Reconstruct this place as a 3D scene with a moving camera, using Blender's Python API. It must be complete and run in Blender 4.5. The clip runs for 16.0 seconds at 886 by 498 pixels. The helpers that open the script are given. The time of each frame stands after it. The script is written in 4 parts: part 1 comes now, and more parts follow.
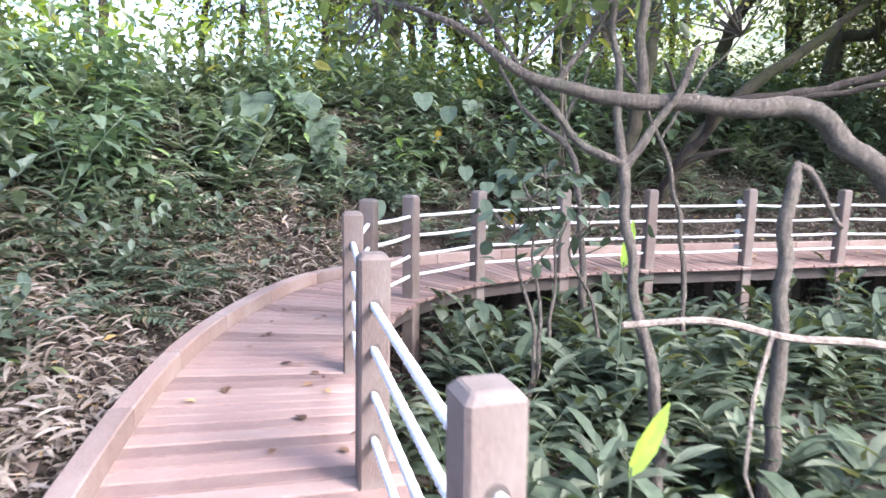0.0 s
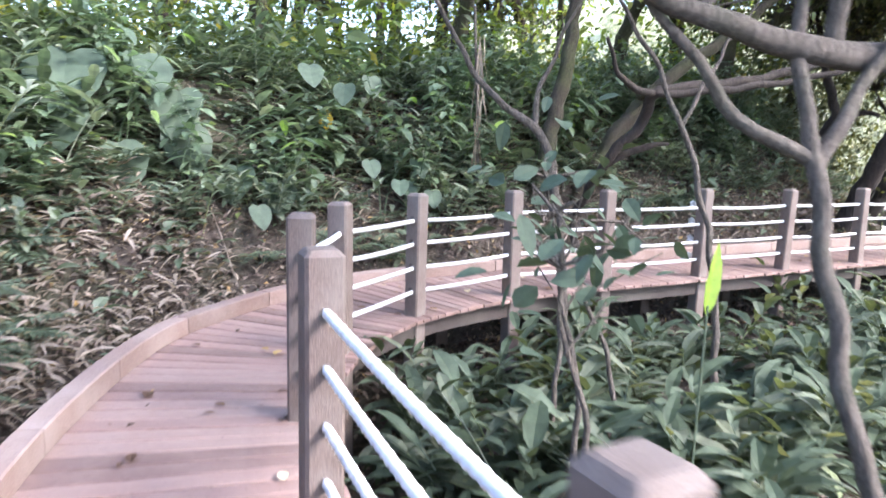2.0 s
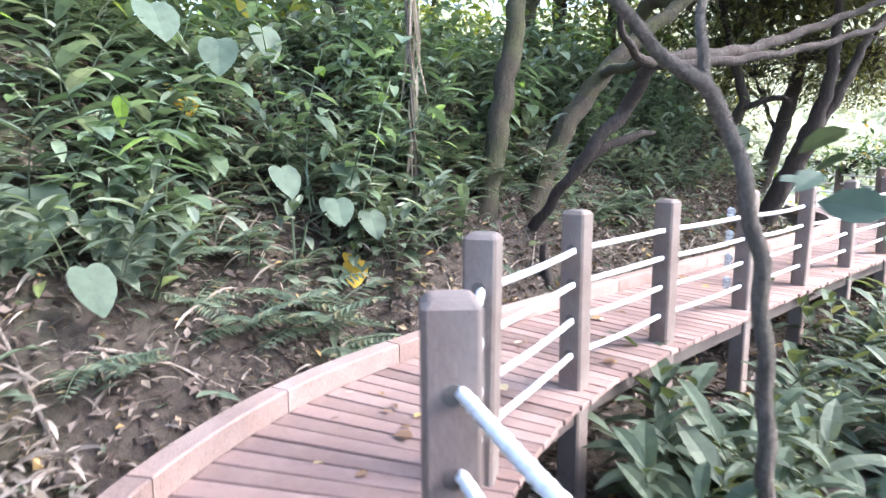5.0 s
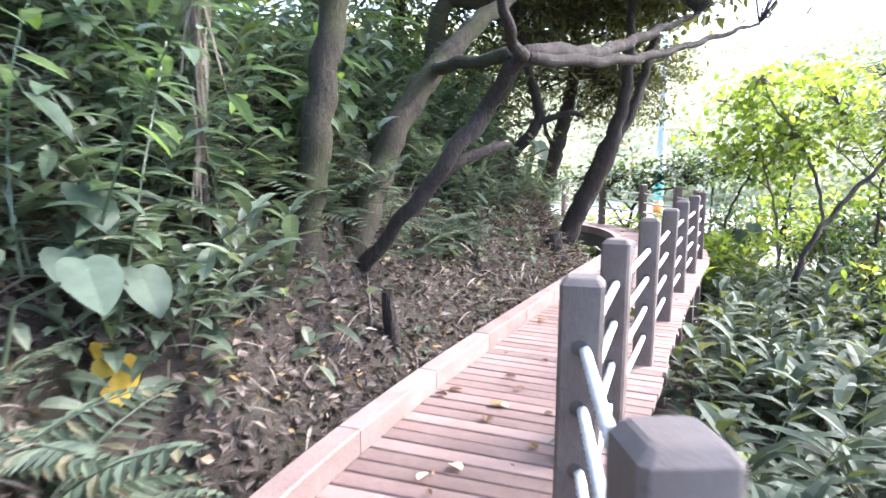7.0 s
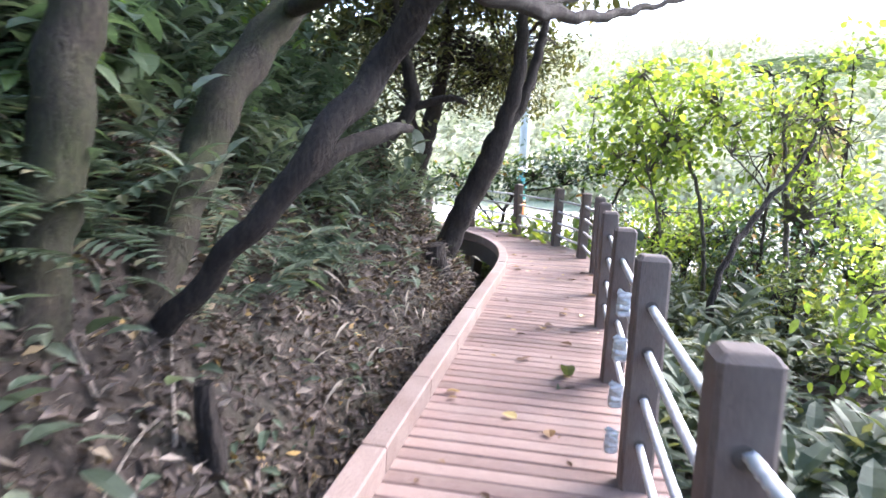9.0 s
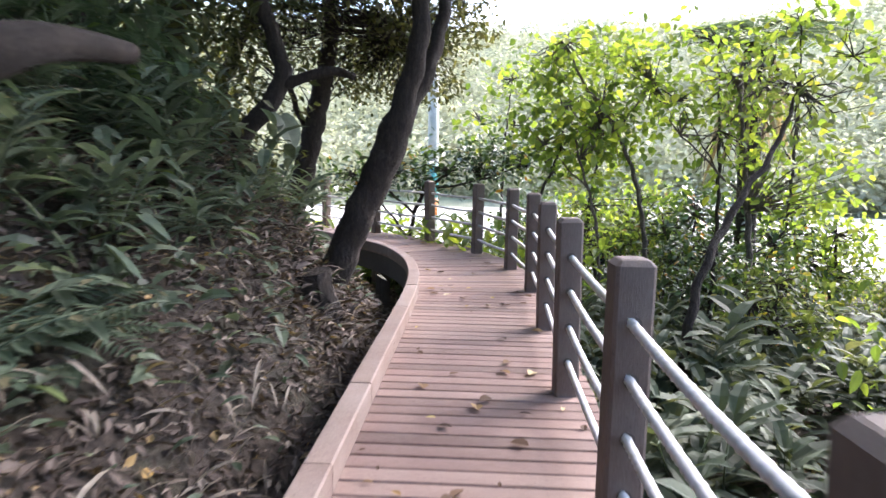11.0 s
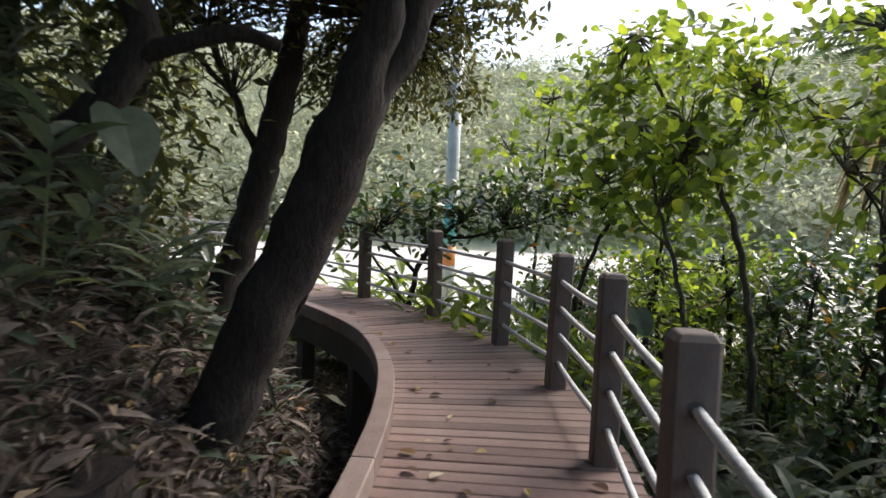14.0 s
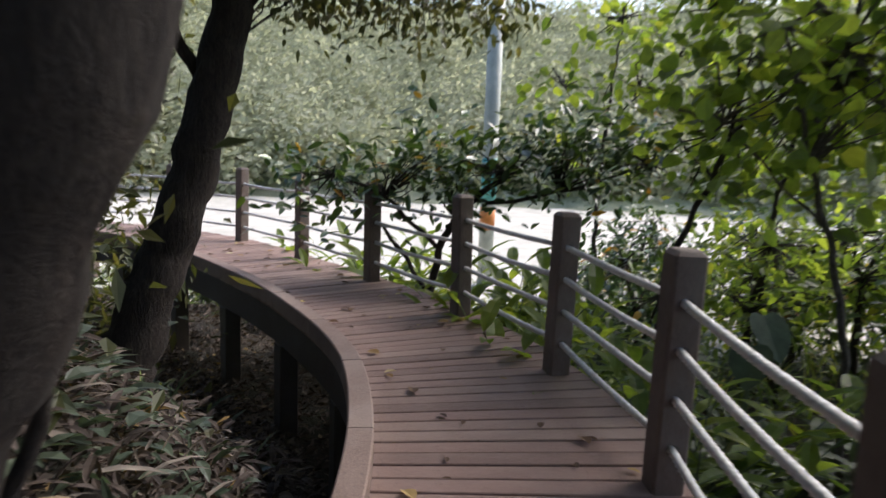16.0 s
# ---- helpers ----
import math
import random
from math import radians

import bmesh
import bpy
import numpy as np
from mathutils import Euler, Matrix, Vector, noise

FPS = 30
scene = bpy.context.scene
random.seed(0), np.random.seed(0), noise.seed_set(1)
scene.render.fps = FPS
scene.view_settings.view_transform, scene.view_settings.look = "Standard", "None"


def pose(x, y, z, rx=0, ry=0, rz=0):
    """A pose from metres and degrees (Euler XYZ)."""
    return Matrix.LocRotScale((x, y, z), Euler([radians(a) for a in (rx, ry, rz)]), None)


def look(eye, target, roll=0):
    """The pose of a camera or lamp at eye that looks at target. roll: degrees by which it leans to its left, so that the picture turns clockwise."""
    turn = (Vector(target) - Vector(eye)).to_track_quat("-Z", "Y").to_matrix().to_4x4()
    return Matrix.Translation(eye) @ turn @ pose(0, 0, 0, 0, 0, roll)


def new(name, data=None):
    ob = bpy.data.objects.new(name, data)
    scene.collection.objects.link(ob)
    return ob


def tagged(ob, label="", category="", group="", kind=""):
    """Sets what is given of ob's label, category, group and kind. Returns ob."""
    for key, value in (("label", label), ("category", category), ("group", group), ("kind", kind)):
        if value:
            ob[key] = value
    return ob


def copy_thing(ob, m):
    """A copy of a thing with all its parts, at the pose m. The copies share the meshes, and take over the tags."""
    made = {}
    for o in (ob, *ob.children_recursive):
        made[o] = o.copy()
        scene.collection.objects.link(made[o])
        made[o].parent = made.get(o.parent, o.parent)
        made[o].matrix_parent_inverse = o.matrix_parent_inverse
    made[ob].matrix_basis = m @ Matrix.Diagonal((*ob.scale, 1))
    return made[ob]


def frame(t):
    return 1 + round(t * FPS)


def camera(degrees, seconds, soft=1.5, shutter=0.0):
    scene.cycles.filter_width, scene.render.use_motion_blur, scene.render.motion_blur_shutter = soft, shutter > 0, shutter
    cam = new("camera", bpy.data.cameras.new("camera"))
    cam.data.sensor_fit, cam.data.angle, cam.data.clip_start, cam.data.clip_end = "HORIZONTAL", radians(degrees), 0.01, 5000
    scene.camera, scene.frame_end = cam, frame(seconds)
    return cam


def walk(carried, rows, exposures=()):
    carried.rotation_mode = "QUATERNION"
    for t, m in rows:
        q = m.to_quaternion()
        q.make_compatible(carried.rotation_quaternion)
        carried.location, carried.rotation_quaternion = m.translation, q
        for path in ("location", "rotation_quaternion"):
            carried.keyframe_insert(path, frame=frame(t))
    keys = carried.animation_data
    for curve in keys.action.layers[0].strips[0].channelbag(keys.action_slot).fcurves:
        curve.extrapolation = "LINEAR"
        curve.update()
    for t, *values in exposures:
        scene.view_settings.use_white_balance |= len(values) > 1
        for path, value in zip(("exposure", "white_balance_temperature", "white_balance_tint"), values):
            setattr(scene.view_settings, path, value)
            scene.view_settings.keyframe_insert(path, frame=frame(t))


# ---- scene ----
cam = camera(67.7, 16.0, soft=1.5, shutter=0.6)
METRES, EYE, TILT, LEAN, TURN = 17.0, 1.5, 0.0, 0.0, -11.9
ROWS = [
    (0.0, 0.0, 0.0, 0.0, 0.12, -8.68, -0.77),
    (0.5, -0.0112, 0.0283, -0.0012, -0.66, -8.78, -1.94),
    (1.0, -0.0252, 0.0597, 0.0006, -4.21, -9.92, -1.21),
    (1.5, -0.0336, 0.0923, -0.0014, -8.96, -11.92, -0.18),
    (2.0, -0.0429, 0.1219, -0.0039, -14.08, -8.95, -1.64),
    (2.5, -0.0512, 0.1536, -0.0019, -16.2, -8.09, -2.24),
    (3.0, -0.0533, 0.1871, -0.0008, -22.17, -10.15, -3.67),
    (5.5, -0.0615, 0.3371, -0.0091, -34.72, -7.39, -0.37),
    (6.0, -0.0545, 0.3659, -0.008, -41.32, -6.94, -2.49),
    (6.5, -0.042, 0.3934, -0.0059, -49.83, -7.79, -2.82),
    (7.0, -0.0252, 0.4174, -0.0078, -53.69, -7.38, -1.18),
    (7.5, -0.0061, 0.4384, -0.0094, -57.41, -7.16, -2.94),
    (8.0, 0.0165, 0.4583, -0.0093, -62.26, -7.79, -2.85),
    (8.5, 0.0413, 0.474, -0.0083, -65.45, -9.19, -3.6),
    (9.0, 0.0671, 0.491, -0.0076, -66.84, -7.55, -3.06),
    (11.5, 0.217, 0.5318, -0.0106, -75.38, -7.47, -1.01),
    (12.0, 0.2492, 0.5383, -0.0074, -73.83, -6.0, -2.09),
    (12.5, 0.2811, 0.5432, -0.0058, -70.17, -6.19, -2.71),
    (13.0, 0.3125, 0.552, -0.0054, -72.4, -4.1, -2.01),
    (13.5, 0.3441, 0.5575, -0.0071, -72.39, -3.48, -1.51),
    (14.0, 0.3711, 0.5664, -0.0074, -72.14, -4.32, -2.42),
    (14.5, 0.4025, 0.5773, -0.0049, -74.31, -4.9, -3.24),
    (15.0, 0.4322, 0.5843, -0.0056, -74.22, -5.39, -1.17),
    (15.5, 0.4645, 0.593, -0.0071, -71.79, -5.57, -2.45),
    (16.0, 0.4953, 0.6004, -0.0084, -68.5, -8.42, -2.14),
]
EXPOSURES = [(0.0, 2.9, 6000, 19), (1.5, 2.95, 6000, 19), (3.0, 3.25, 5950, 17), (5.5, 3.5, 6000, 17), (7.0, 3.45, 6000, 18), (8.0, 3.2, 5950, 19), (9.0, 3.05, 5950, 19), (11.5, 2.3, 6250, 19), (12.5, 1.95, 6400, 18), (14.0, 1.25, 6600, 13), (16.0, 1.0, 6450, 14)]
walk(cam, [(t, pose(0, 0, EYE, TILT, LEAN, TURN) @ pose(METRES * x, METRES * y, METRES * z, 90 + pitch, roll, yaw)) for t, x, y, z, yaw, pitch, roll in ROWS], EXPOSURES)

# ---- light ----
SUN_AZIMUTH, SUN_HEIGHT = radians(138), radians(42)
world = bpy.data.worlds.new("sky")
scene.world = world
world.use_nodes = True
sky = world.node_tree.nodes.new("ShaderNodeTexSky")
sky.sky_type = "NISHITA"
sky.sun_disc = False
sky.sun_elevation, sky.sun_rotation = SUN_HEIGHT, SUN_AZIMUTH
sky.air_density, sky.dust_density, sky.ozone_density = 1.0, 2.5, 1.0
world.node_tree.links.new(sky.outputs[0], world.node_tree.nodes["Background"].inputs[0])
world.node_tree.nodes["Background"].inputs[1].default_value = 0.15
sun = new("sun", bpy.data.lights.new("sun", "SUN"))
sun.data.energy, sun.data.angle, sun.data.color = 2.3, radians(30), (1.0, 0.97, 0.93)
sun.matrix_world = look((0, 0, 0), (-math.sin(SUN_AZIMUTH), -math.cos(SUN_AZIMUTH), -math.tan(SUN_HEIGHT)))

# ---- materials ----
def material(name):
    m = bpy.data.materials.new(name)
    m.use_nodes = True
    nt = m.node_tree
    return m, nt, nt.nodes["Principled BSDF"]


def node(nt, kind, **values):
    n = nt.nodes.new(kind)
    for key, value in values.items():
        n.inputs[key].default_value = value
    return n


def ramp(nt, fac, stops):
    r = nt.nodes.new("ShaderNodeValToRGB")
    while len(r.color_ramp.elements) < len(stops):
        r.color_ramp.elements.new(0.5)
    for e, (p, c) in zip(r.color_ramp.elements, stops):
        e.position, e.color = p, (*c, 1)
    nt.links.new(fac, r.inputs[0])
    return r.outputs[0]


def mix(nt, fac, a, b, blend="MIX"):
    n = nt.nodes.new("ShaderNodeMix")
    n.data_type, n.blend_type = "RGBA", blend
    for sock, v in ((n.inputs[0], fac), (n.inputs[6], a), (n.inputs[7], b)):
        if hasattr(v, "links"):
            nt.links.new(v, sock)
        elif isinstance(v, tuple):
            sock.default_value = (*v, 1)
        else:
            sock.default_value = v
    return n.outputs[2]


def noise_tex(nt, scale, detail=6, rough=0.6, stretch=(1, 1, 1), coords="Object"):
    tc = nt.nodes.new("ShaderNodeTexCoord")
    mp = nt.nodes.new("ShaderNodeMapping")
    mp.inputs["Scale"].default_value = stretch
    nt.links.new(tc.outputs[coords], mp.inputs[0])
    n = node(nt, "ShaderNodeTexNoise", Scale=scale, Detail=detail, Roughness=rough)
    nt.links.new(mp.outputs[0], n.inputs["Vector"])
    return n.outputs["Fac"]


def bump(nt, bsdf, height, strength, distance):
    b = node(nt, "ShaderNodeBump", Strength=strength, Distance=distance)
    nt.links.new(height, b.inputs["Height"])
    nt.links.new(b.outputs[0], bsdf.inputs["Normal"])


def wood(name, dark, light, stain, stretch, rough=0.75, rnd=0.35):
    """Weathered timber: long grain, blotches of grey wear and a shade of its own for each piece."""
    m, nt, b = material(name)
    grain = noise_tex(nt, 22, 8, 0.65, stretch)
    blot = noise_tex(nt, 2.3, 5, 0.6)
    speck = noise_tex(nt, 60, 3, 0.6)
    col = ramp(nt, grain, [(0.3, dark), (0.7, light)])
    col = mix(nt, ramp(nt, blot, [(0.42, (0, 0, 0)), (0.7, (0.75, 0.75, 0.75))]), col, stain)
    info = nt.nodes.new("ShaderNodeObjectInfo")
    col = mix(nt, rnd, col, ramp(nt, info.outputs["Random"], [(0.0, tuple(c * 0.55 for c in dark)), (0.5, light), (1.0, stain)]))
    col = mix(nt, ramp(nt, speck, [(0.6, (0, 0, 0)), (0.78, (0.6, 0.6, 0.6))]), col, tuple(c * 0.4 for c in dark))
    nt.links.new(col, b.inputs["Base Color"])
    b.inputs["Roughness"].default_value = rough
    bump(nt, b, grain, 0.5, 0.006)
    return m


def bark(name, dark, light, moss, amount):
    m, nt, b = material(name)
    ridges = noise_tex(nt, 9, 9, 0.7, (3, 3, 0.7))
    patch = noise_tex(nt, 2.2, 5, 0.65)
    col = ramp(nt, ridges, [(0.3, dark), (0.7, light)])
    col = mix(nt, ramp(nt, patch, [(0.5 - amount, (0, 0, 0)), (0.75 - amount, (1, 1, 1))]), col, moss)
    nt.links.new(col, b.inputs["Base Color"])
    b.inputs["Roughness"].default_value = 0.9
    fine = noise_tex(nt, 34, 8, 0.7, (2, 2, 0.8))
    col = mix(nt, 0.75, col, mix(nt, 1.0, col, ramp(nt, fine, [(0.35, (0.35, 0.33, 0.3)), (0.65, (1.35, 1.3, 1.25))]), "MULTIPLY"))
    nt.links.new(col, b.inputs["Base Color"])
    both = node(nt, "ShaderNodeMath")
    nt.links.new(ridges, both.inputs[0])
    nt.links.new(fine, both.inputs[1])
    bump(nt, b, both.outputs[0], 1.0, 0.03)
    return m


def leaf(name, stops, through_share=0.35, rough=0.5, spec=0.4, glow=(1.9, 1.7, 0.7), loose=False):
    """A leaf: a shade of its own for each, light coming through the blade."""
    m, nt, b = material(name)
    if loose:
        shade = nt.nodes.new("ShaderNodeObjectInfo").outputs["Random"]
    else:
        shade = nt.nodes.new("ShaderNodeNewGeometry").outputs["Random Per Island"]
    col = ramp(nt, shade, stops)
    blot = noise_tex(nt, 14, 4, 0.6)
    col = mix(nt, 0.5, col, mix(nt, 1.0, col, ramp(nt, blot, [(0.3, (0.5, 0.5, 0.5)), (0.7, (1.25, 1.25, 1.15))]), "MULTIPLY"))
    nt.links.new(col, b.inputs["Base Color"])
    b.inputs["Roughness"].default_value = rough
    b.inputs["Specular IOR Level"].default_value = spec
    tr = nt.nodes.new("ShaderNodeBsdfTranslucent")
    nt.links.new(mix(nt, 1.0, col, glow, "MULTIPLY"), tr.inputs[0])
    ms = nt.nodes.new("ShaderNodeMixShader")
    ms.inputs[0].default_value = through_share
    nt.links.new(b.outputs[0], ms.inputs[1])
    nt.links.new(tr.outputs[0], ms.inputs[2])
    nt.links.new(ms.outputs[0], nt.nodes["Material Output"].inputs[0])
    return m


M_PLANK = wood("weathered_plank", (0.125, 0.074, 0.06), (0.29, 0.188, 0.157), (0.34, 0.25, 0.21), (1.2, 14, 8), rnd=0.45)
M_CURB = wood("weathered_curb", (0.14, 0.09, 0.072), (0.29, 0.205, 0.17), (0.34, 0.275, 0.24), (4, 4, 4), rnd=0.3)
M_POST = wood("dark_post", (0.075, 0.053, 0.043), (0.17, 0.125, 0.105), (0.22, 0.19, 0.165), (10, 10, 1.2), rnd=0.2)
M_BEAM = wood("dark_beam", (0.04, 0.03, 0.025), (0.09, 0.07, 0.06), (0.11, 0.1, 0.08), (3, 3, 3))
M_MOSSY = bark("mossy_bark", (0.022, 0.018, 0.013), (0.075, 0.06, 0.042), (0.05, 0.058, 0.018), 0.1)
M_BARK = bark("grey_brown_bark", (0.016, 0.012, 0.01), (0.062, 0.047, 0.038), (0.10, 0.085, 0.07), -0.1)
M_PALE = bark("pale_bark", (0.06, 0.05, 0.042), (0.18, 0.155, 0.13), (0.10, 0.10, 0.07), 0.0)
M_DEADWOOD = bark("dead_wood", (0.2, 0.16, 0.13), (0.48, 0.42, 0.36), (0.25, 0.2, 0.16), -0.05)
M_FERN = leaf("fern_leaf", [(0, (0.05, 0.07, 0.045)), (0.5, (0.095, 0.128, 0.085)), (0.93, (0.15, 0.185, 0.125)), (1, (0.2, 0.15, 0.08))], 0.25, glow=(1.4, 1.6, 1.0))
M_LANCE = leaf("lance_leaf", [(0, (0.05, 0.066, 0.044)), (0.45, (0.095, 0.125, 0.085)), (0.8, (0.15, 0.185, 0.13)), (0.95, (0.2, 0.22, 0.165)), (1, (0.2, 0.26, 0.08))], 0.3, 0.42, 0.5, (1.4, 1.6, 1.0))
# lance leaf darkened to offset the stronger light on the low side
M_LANCE_DIM = leaf("dimmed_lance_leaf", [(0, (0.035, 0.05, 0.032)), (0.45, (0.065, 0.09, 0.058)), (0.8, (0.10, 0.13, 0.09)), (0.95, (0.14, 0.16, 0.115)), (1, (0.18, 0.24, 0.07))], 0.25, 0.6, 0.2)
M_TARO = leaf("broad_leaf", [(0, (0.05, 0.075, 0.052)), (1, (0.08, 0.112, 0.078))], 0.12, 0.6, 0.2)
M_YELLOW = leaf("yellow_leaf", [(0, (0.55, 0.36, 0.04)), (1, (0.62, 0.42, 0.06))], 0.3)
M_SPEAR = leaf("lime_leaf", [(0, (0.22, 0.36, 0.05)), (1, (0.28, 0.42, 0.06))], 0.4)
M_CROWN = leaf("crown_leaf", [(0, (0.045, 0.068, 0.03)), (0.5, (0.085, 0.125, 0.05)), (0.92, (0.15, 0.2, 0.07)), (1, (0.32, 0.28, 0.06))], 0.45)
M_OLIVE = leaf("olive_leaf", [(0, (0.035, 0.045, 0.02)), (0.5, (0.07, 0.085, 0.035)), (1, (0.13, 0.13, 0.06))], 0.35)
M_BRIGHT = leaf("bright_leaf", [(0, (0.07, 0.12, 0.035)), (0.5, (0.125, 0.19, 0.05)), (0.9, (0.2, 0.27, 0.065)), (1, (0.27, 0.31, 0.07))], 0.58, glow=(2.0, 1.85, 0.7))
M_BANK = leaf("bank_leaf", [(0, (0.06, 0.09, 0.055)), (0.5, (0.10, 0.145, 0.09)), (0.9, (0.16, 0.21, 0.13)), (1, (0.2, 0.3, 0.06))], 0.35, 0.4, 0.5, (1.4, 1.6, 1.0))
M_GLOSSY = leaf("glossy_leaf", [(0, (0.02, 0.045, 0.018)), (0.6, (0.045, 0.09, 0.03)), (0.95, (0.12, 0.2, 0.04)), (1, (0.4, 0.2, 0.03))], 0.25, 0.3, 0.6)
M_LITTER = leaf("dead_leaf", [(0, (0.035, 0.026, 0.022)), (0.4, (0.09, 0.068, 0.058)), (0.8, (0.165, 0.13, 0.115)), (0.96, (0.3, 0.25, 0.21)), (1, (0.4, 0.26, 0.09))], 0.1, 0.7, 0.25)
M_FALLEN = leaf("fallen_leaf", [(0, (0.06, 0.035, 0.025)), (0.5, (0.16, 0.095, 0.06)), (0.72, (0.3, 0.19, 0.09)), (0.86, (0.5, 0.38, 0.15)), (1, (0.62, 0.55, 0.42))], 0.1, 0.7, 0.25, loose=True)
M_DRY = leaf("dry_frond", [(0, (0.15, 0.125, 0.105)), (1, (0.34, 0.295, 0.26))], 0.2, 0.8, 0.2)
# paler than real foliage: distance haze and brightness sit in this colour
M_FAR_HAZE = leaf("hazed_far_leaf", [(0, (0.32, 0.34, 0.25)), (0.5, (0.4, 0.42, 0.32)), (1, (0.5, 0.5, 0.4))], 0.5, 0.8, 0.05, (1.4, 1.4, 1.15))
M_GRASS = leaf("grass_blade", [(0, (0.07, 0.12, 0.04)), (0.6, (0.13, 0.2, 0.06)), (1, (0.28, 0.28, 0.12))], 0.4)

M_SOIL, nt, b = material("soil")
patch, fine = noise_tex(nt, 0.9, 6, 0.65), noise_tex(nt, 14, 8, 0.7)
col = ramp(nt, fine, [(0.3, (0.02, 0.015, 0.012)), (0.7, (0.085, 0.065, 0.05))])
col = mix(nt, ramp(nt, patch, [(0.45, (0, 0, 0)), (0.75, (0.7, 0.7, 0.7))]), col, (0.055, 0.065, 0.03))
# past x 38: grass tone, haze painted in to match the far leaves
place = nt.nodes.new("ShaderNodeTexCoord")
part_xyz = nt.nodes.new("ShaderNodeSeparateXYZ")
nt.links.new(place.outputs["Object"], part_xyz.inputs[0])
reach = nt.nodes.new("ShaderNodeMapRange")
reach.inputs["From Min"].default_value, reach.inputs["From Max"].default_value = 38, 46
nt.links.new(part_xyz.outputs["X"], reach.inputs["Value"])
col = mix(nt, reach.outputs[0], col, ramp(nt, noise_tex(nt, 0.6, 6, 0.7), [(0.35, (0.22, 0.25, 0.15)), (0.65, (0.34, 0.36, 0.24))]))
nt.links.new(col, b.inputs["Base Color"])
b.inputs["Roughness"].default_value = 0.95
bump(nt, b, fine, 1.0, 0.05)

M_ROPE, nt, b = material("rope")
col = ramp(nt, noise_tex(nt, 40, 5, 0.7), [(0.3, (0.45, 0.44, 0.43)), (0.6, (0.7, 0.7, 0.69))])
col = mix(nt, ramp(nt, noise_tex(nt, 2.5, 4), [(0.55, (0, 0, 0)), (0.8, (0.5, 0.5, 0.5))]), col, (0.5, 0.46, 0.42))
nt.links.new(col, b.inputs["Base Color"])
b.inputs["Roughness"].default_value = 0.85

M_SAND, nt, b = material("pale_dry_ground")
col = ramp(nt, noise_tex(nt, 1.2, 7, 0.7), [(0.35, (0.42, 0.40, 0.34)), (0.65, (0.6, 0.57, 0.5))])
nt.links.new(col, b.inputs["Base Color"])
b.inputs["Roughness"].default_value = 0.9


def painted(name, a, c):
    m, nt, b = material(name)
    nt.links.new(ramp(nt, noise_tex(nt, 5, 6), [(0.35, a), (0.7, c)]), b.inputs["Base Color"])
    b.inputs["Roughness"].default_value = 0.55
    return m


M_POLE = painted("grey_green_paint", (0.30, 0.33, 0.29), (0.45, 0.47, 0.41))
M_TEAL = painted("teal_paint", (0.05, 0.28, 0.26), (0.1, 0.4, 0.36))
M_ORANGE = painted("orange_band", (0.5, 0.16, 0.03), (0.7, 0.26, 0.06))


# ---- tools ----
rng = np.random.default_rng(7)


def mesh_ob(name, verts, faces, mat, parent=None, label="", smooth=False):
    me = bpy.data.meshes.new(name)
    me.from_pydata(verts if isinstance(verts, list) else verts.tolist(), [], faces)
    me.materials.append(mat)
    if smooth:
        me.shade_smooth()
    ob = new(name, me)
    if parent:
        ob.parent = parent
    if label:
        ob["label"] = label
    return ob


def part(name, bm, mat, parent, label=""):
    me = bpy.data.meshes.new(name)
    bm.to_mesh(me)
    bm.free()
    me.materials.append(mat)
    ob = new(name, me)
    ob.parent = parent
    if label:
        ob["label"] = label
    return ob


def thing(name, label, category, group="", kind=""):
    return tagged(new(name), label, category, group, kind)


def unit(a):
    return a / np.maximum(np.linalg.norm(a, axis=-1, keepdims=True), 1e-9)


class Blades:
    """Gathers leaf blades for one mesh."""

    def __init__(self):
        self.v, self.f, self.n = [], [], 0

    def add(self, base, way, up, length, width, droop=0.15, fold=0.25, plain=False, wide=0.4):
        base = np.atleast_2d(np.asarray(base, float))
        n = len(base)
        way = unit(np.broadcast_to(np.asarray(way, float), (n, 3)))
        up = np.broadcast_to(np.asarray(up, float), (n, 3))
        side = unit(np.cross(way, up) + 1e-6)
        up = np.cross(side, way)
        L = np.broadcast_to(np.asarray(length, float), (n,))[:, None]
        W = np.broadcast_to(np.asarray(width, float), (n,))[:, None] / 2
        down = np.array([0, 0, -1.0])

        def at(s, w):
            return base + way * L * s + side * W * w + up * abs(w) * W * fold + down * L * droop * s * s

        if plain:
            pts = [at(0, 0), at(0.45, -1), at(1, 0), at(0.45, 1)]
            fs = [(0, 1, 2), (0, 2, 3)]
        else:
            pts = [at(0, 0), at(wide, -1), at(wide, 0), at(wide, 1), at(wide + 0.33, -0.72), at(wide + 0.33, 0), at(wide + 0.33, 0.72), at(1, 0),
                   at(wide * 0.4, -0.72), at(wide * 0.4, 0.72)]
            fs = [(0, 8, 1, 2), (0, 2, 3, 9), (1, 4, 5, 2), (2, 5, 6, 3), (4, 7, 5), (5, 7, 6)]
        k = len(pts)
        self.v.append(np.stack(pts, 1).reshape(-1, 3))
        off = self.n + np.arange(n) * k
        for f in fs:
            self.f.extend((off[:, None] + np.array(f)).tolist())
        self.n += n * k

    def tube(self, pts, r0, r1, sides=5):
        v, f = tube_data(pts, np.linspace(r0, r1, len(pts)), sides)
        self.v.append(v)
        self.f.extend([[i + self.n for i in q] for q in f])
        self.n += len(v)

    def make(self, name, mat, parent=None, label=""):
        return mesh_ob(name, np.concatenate(self.v), self.f, mat, parent, label)


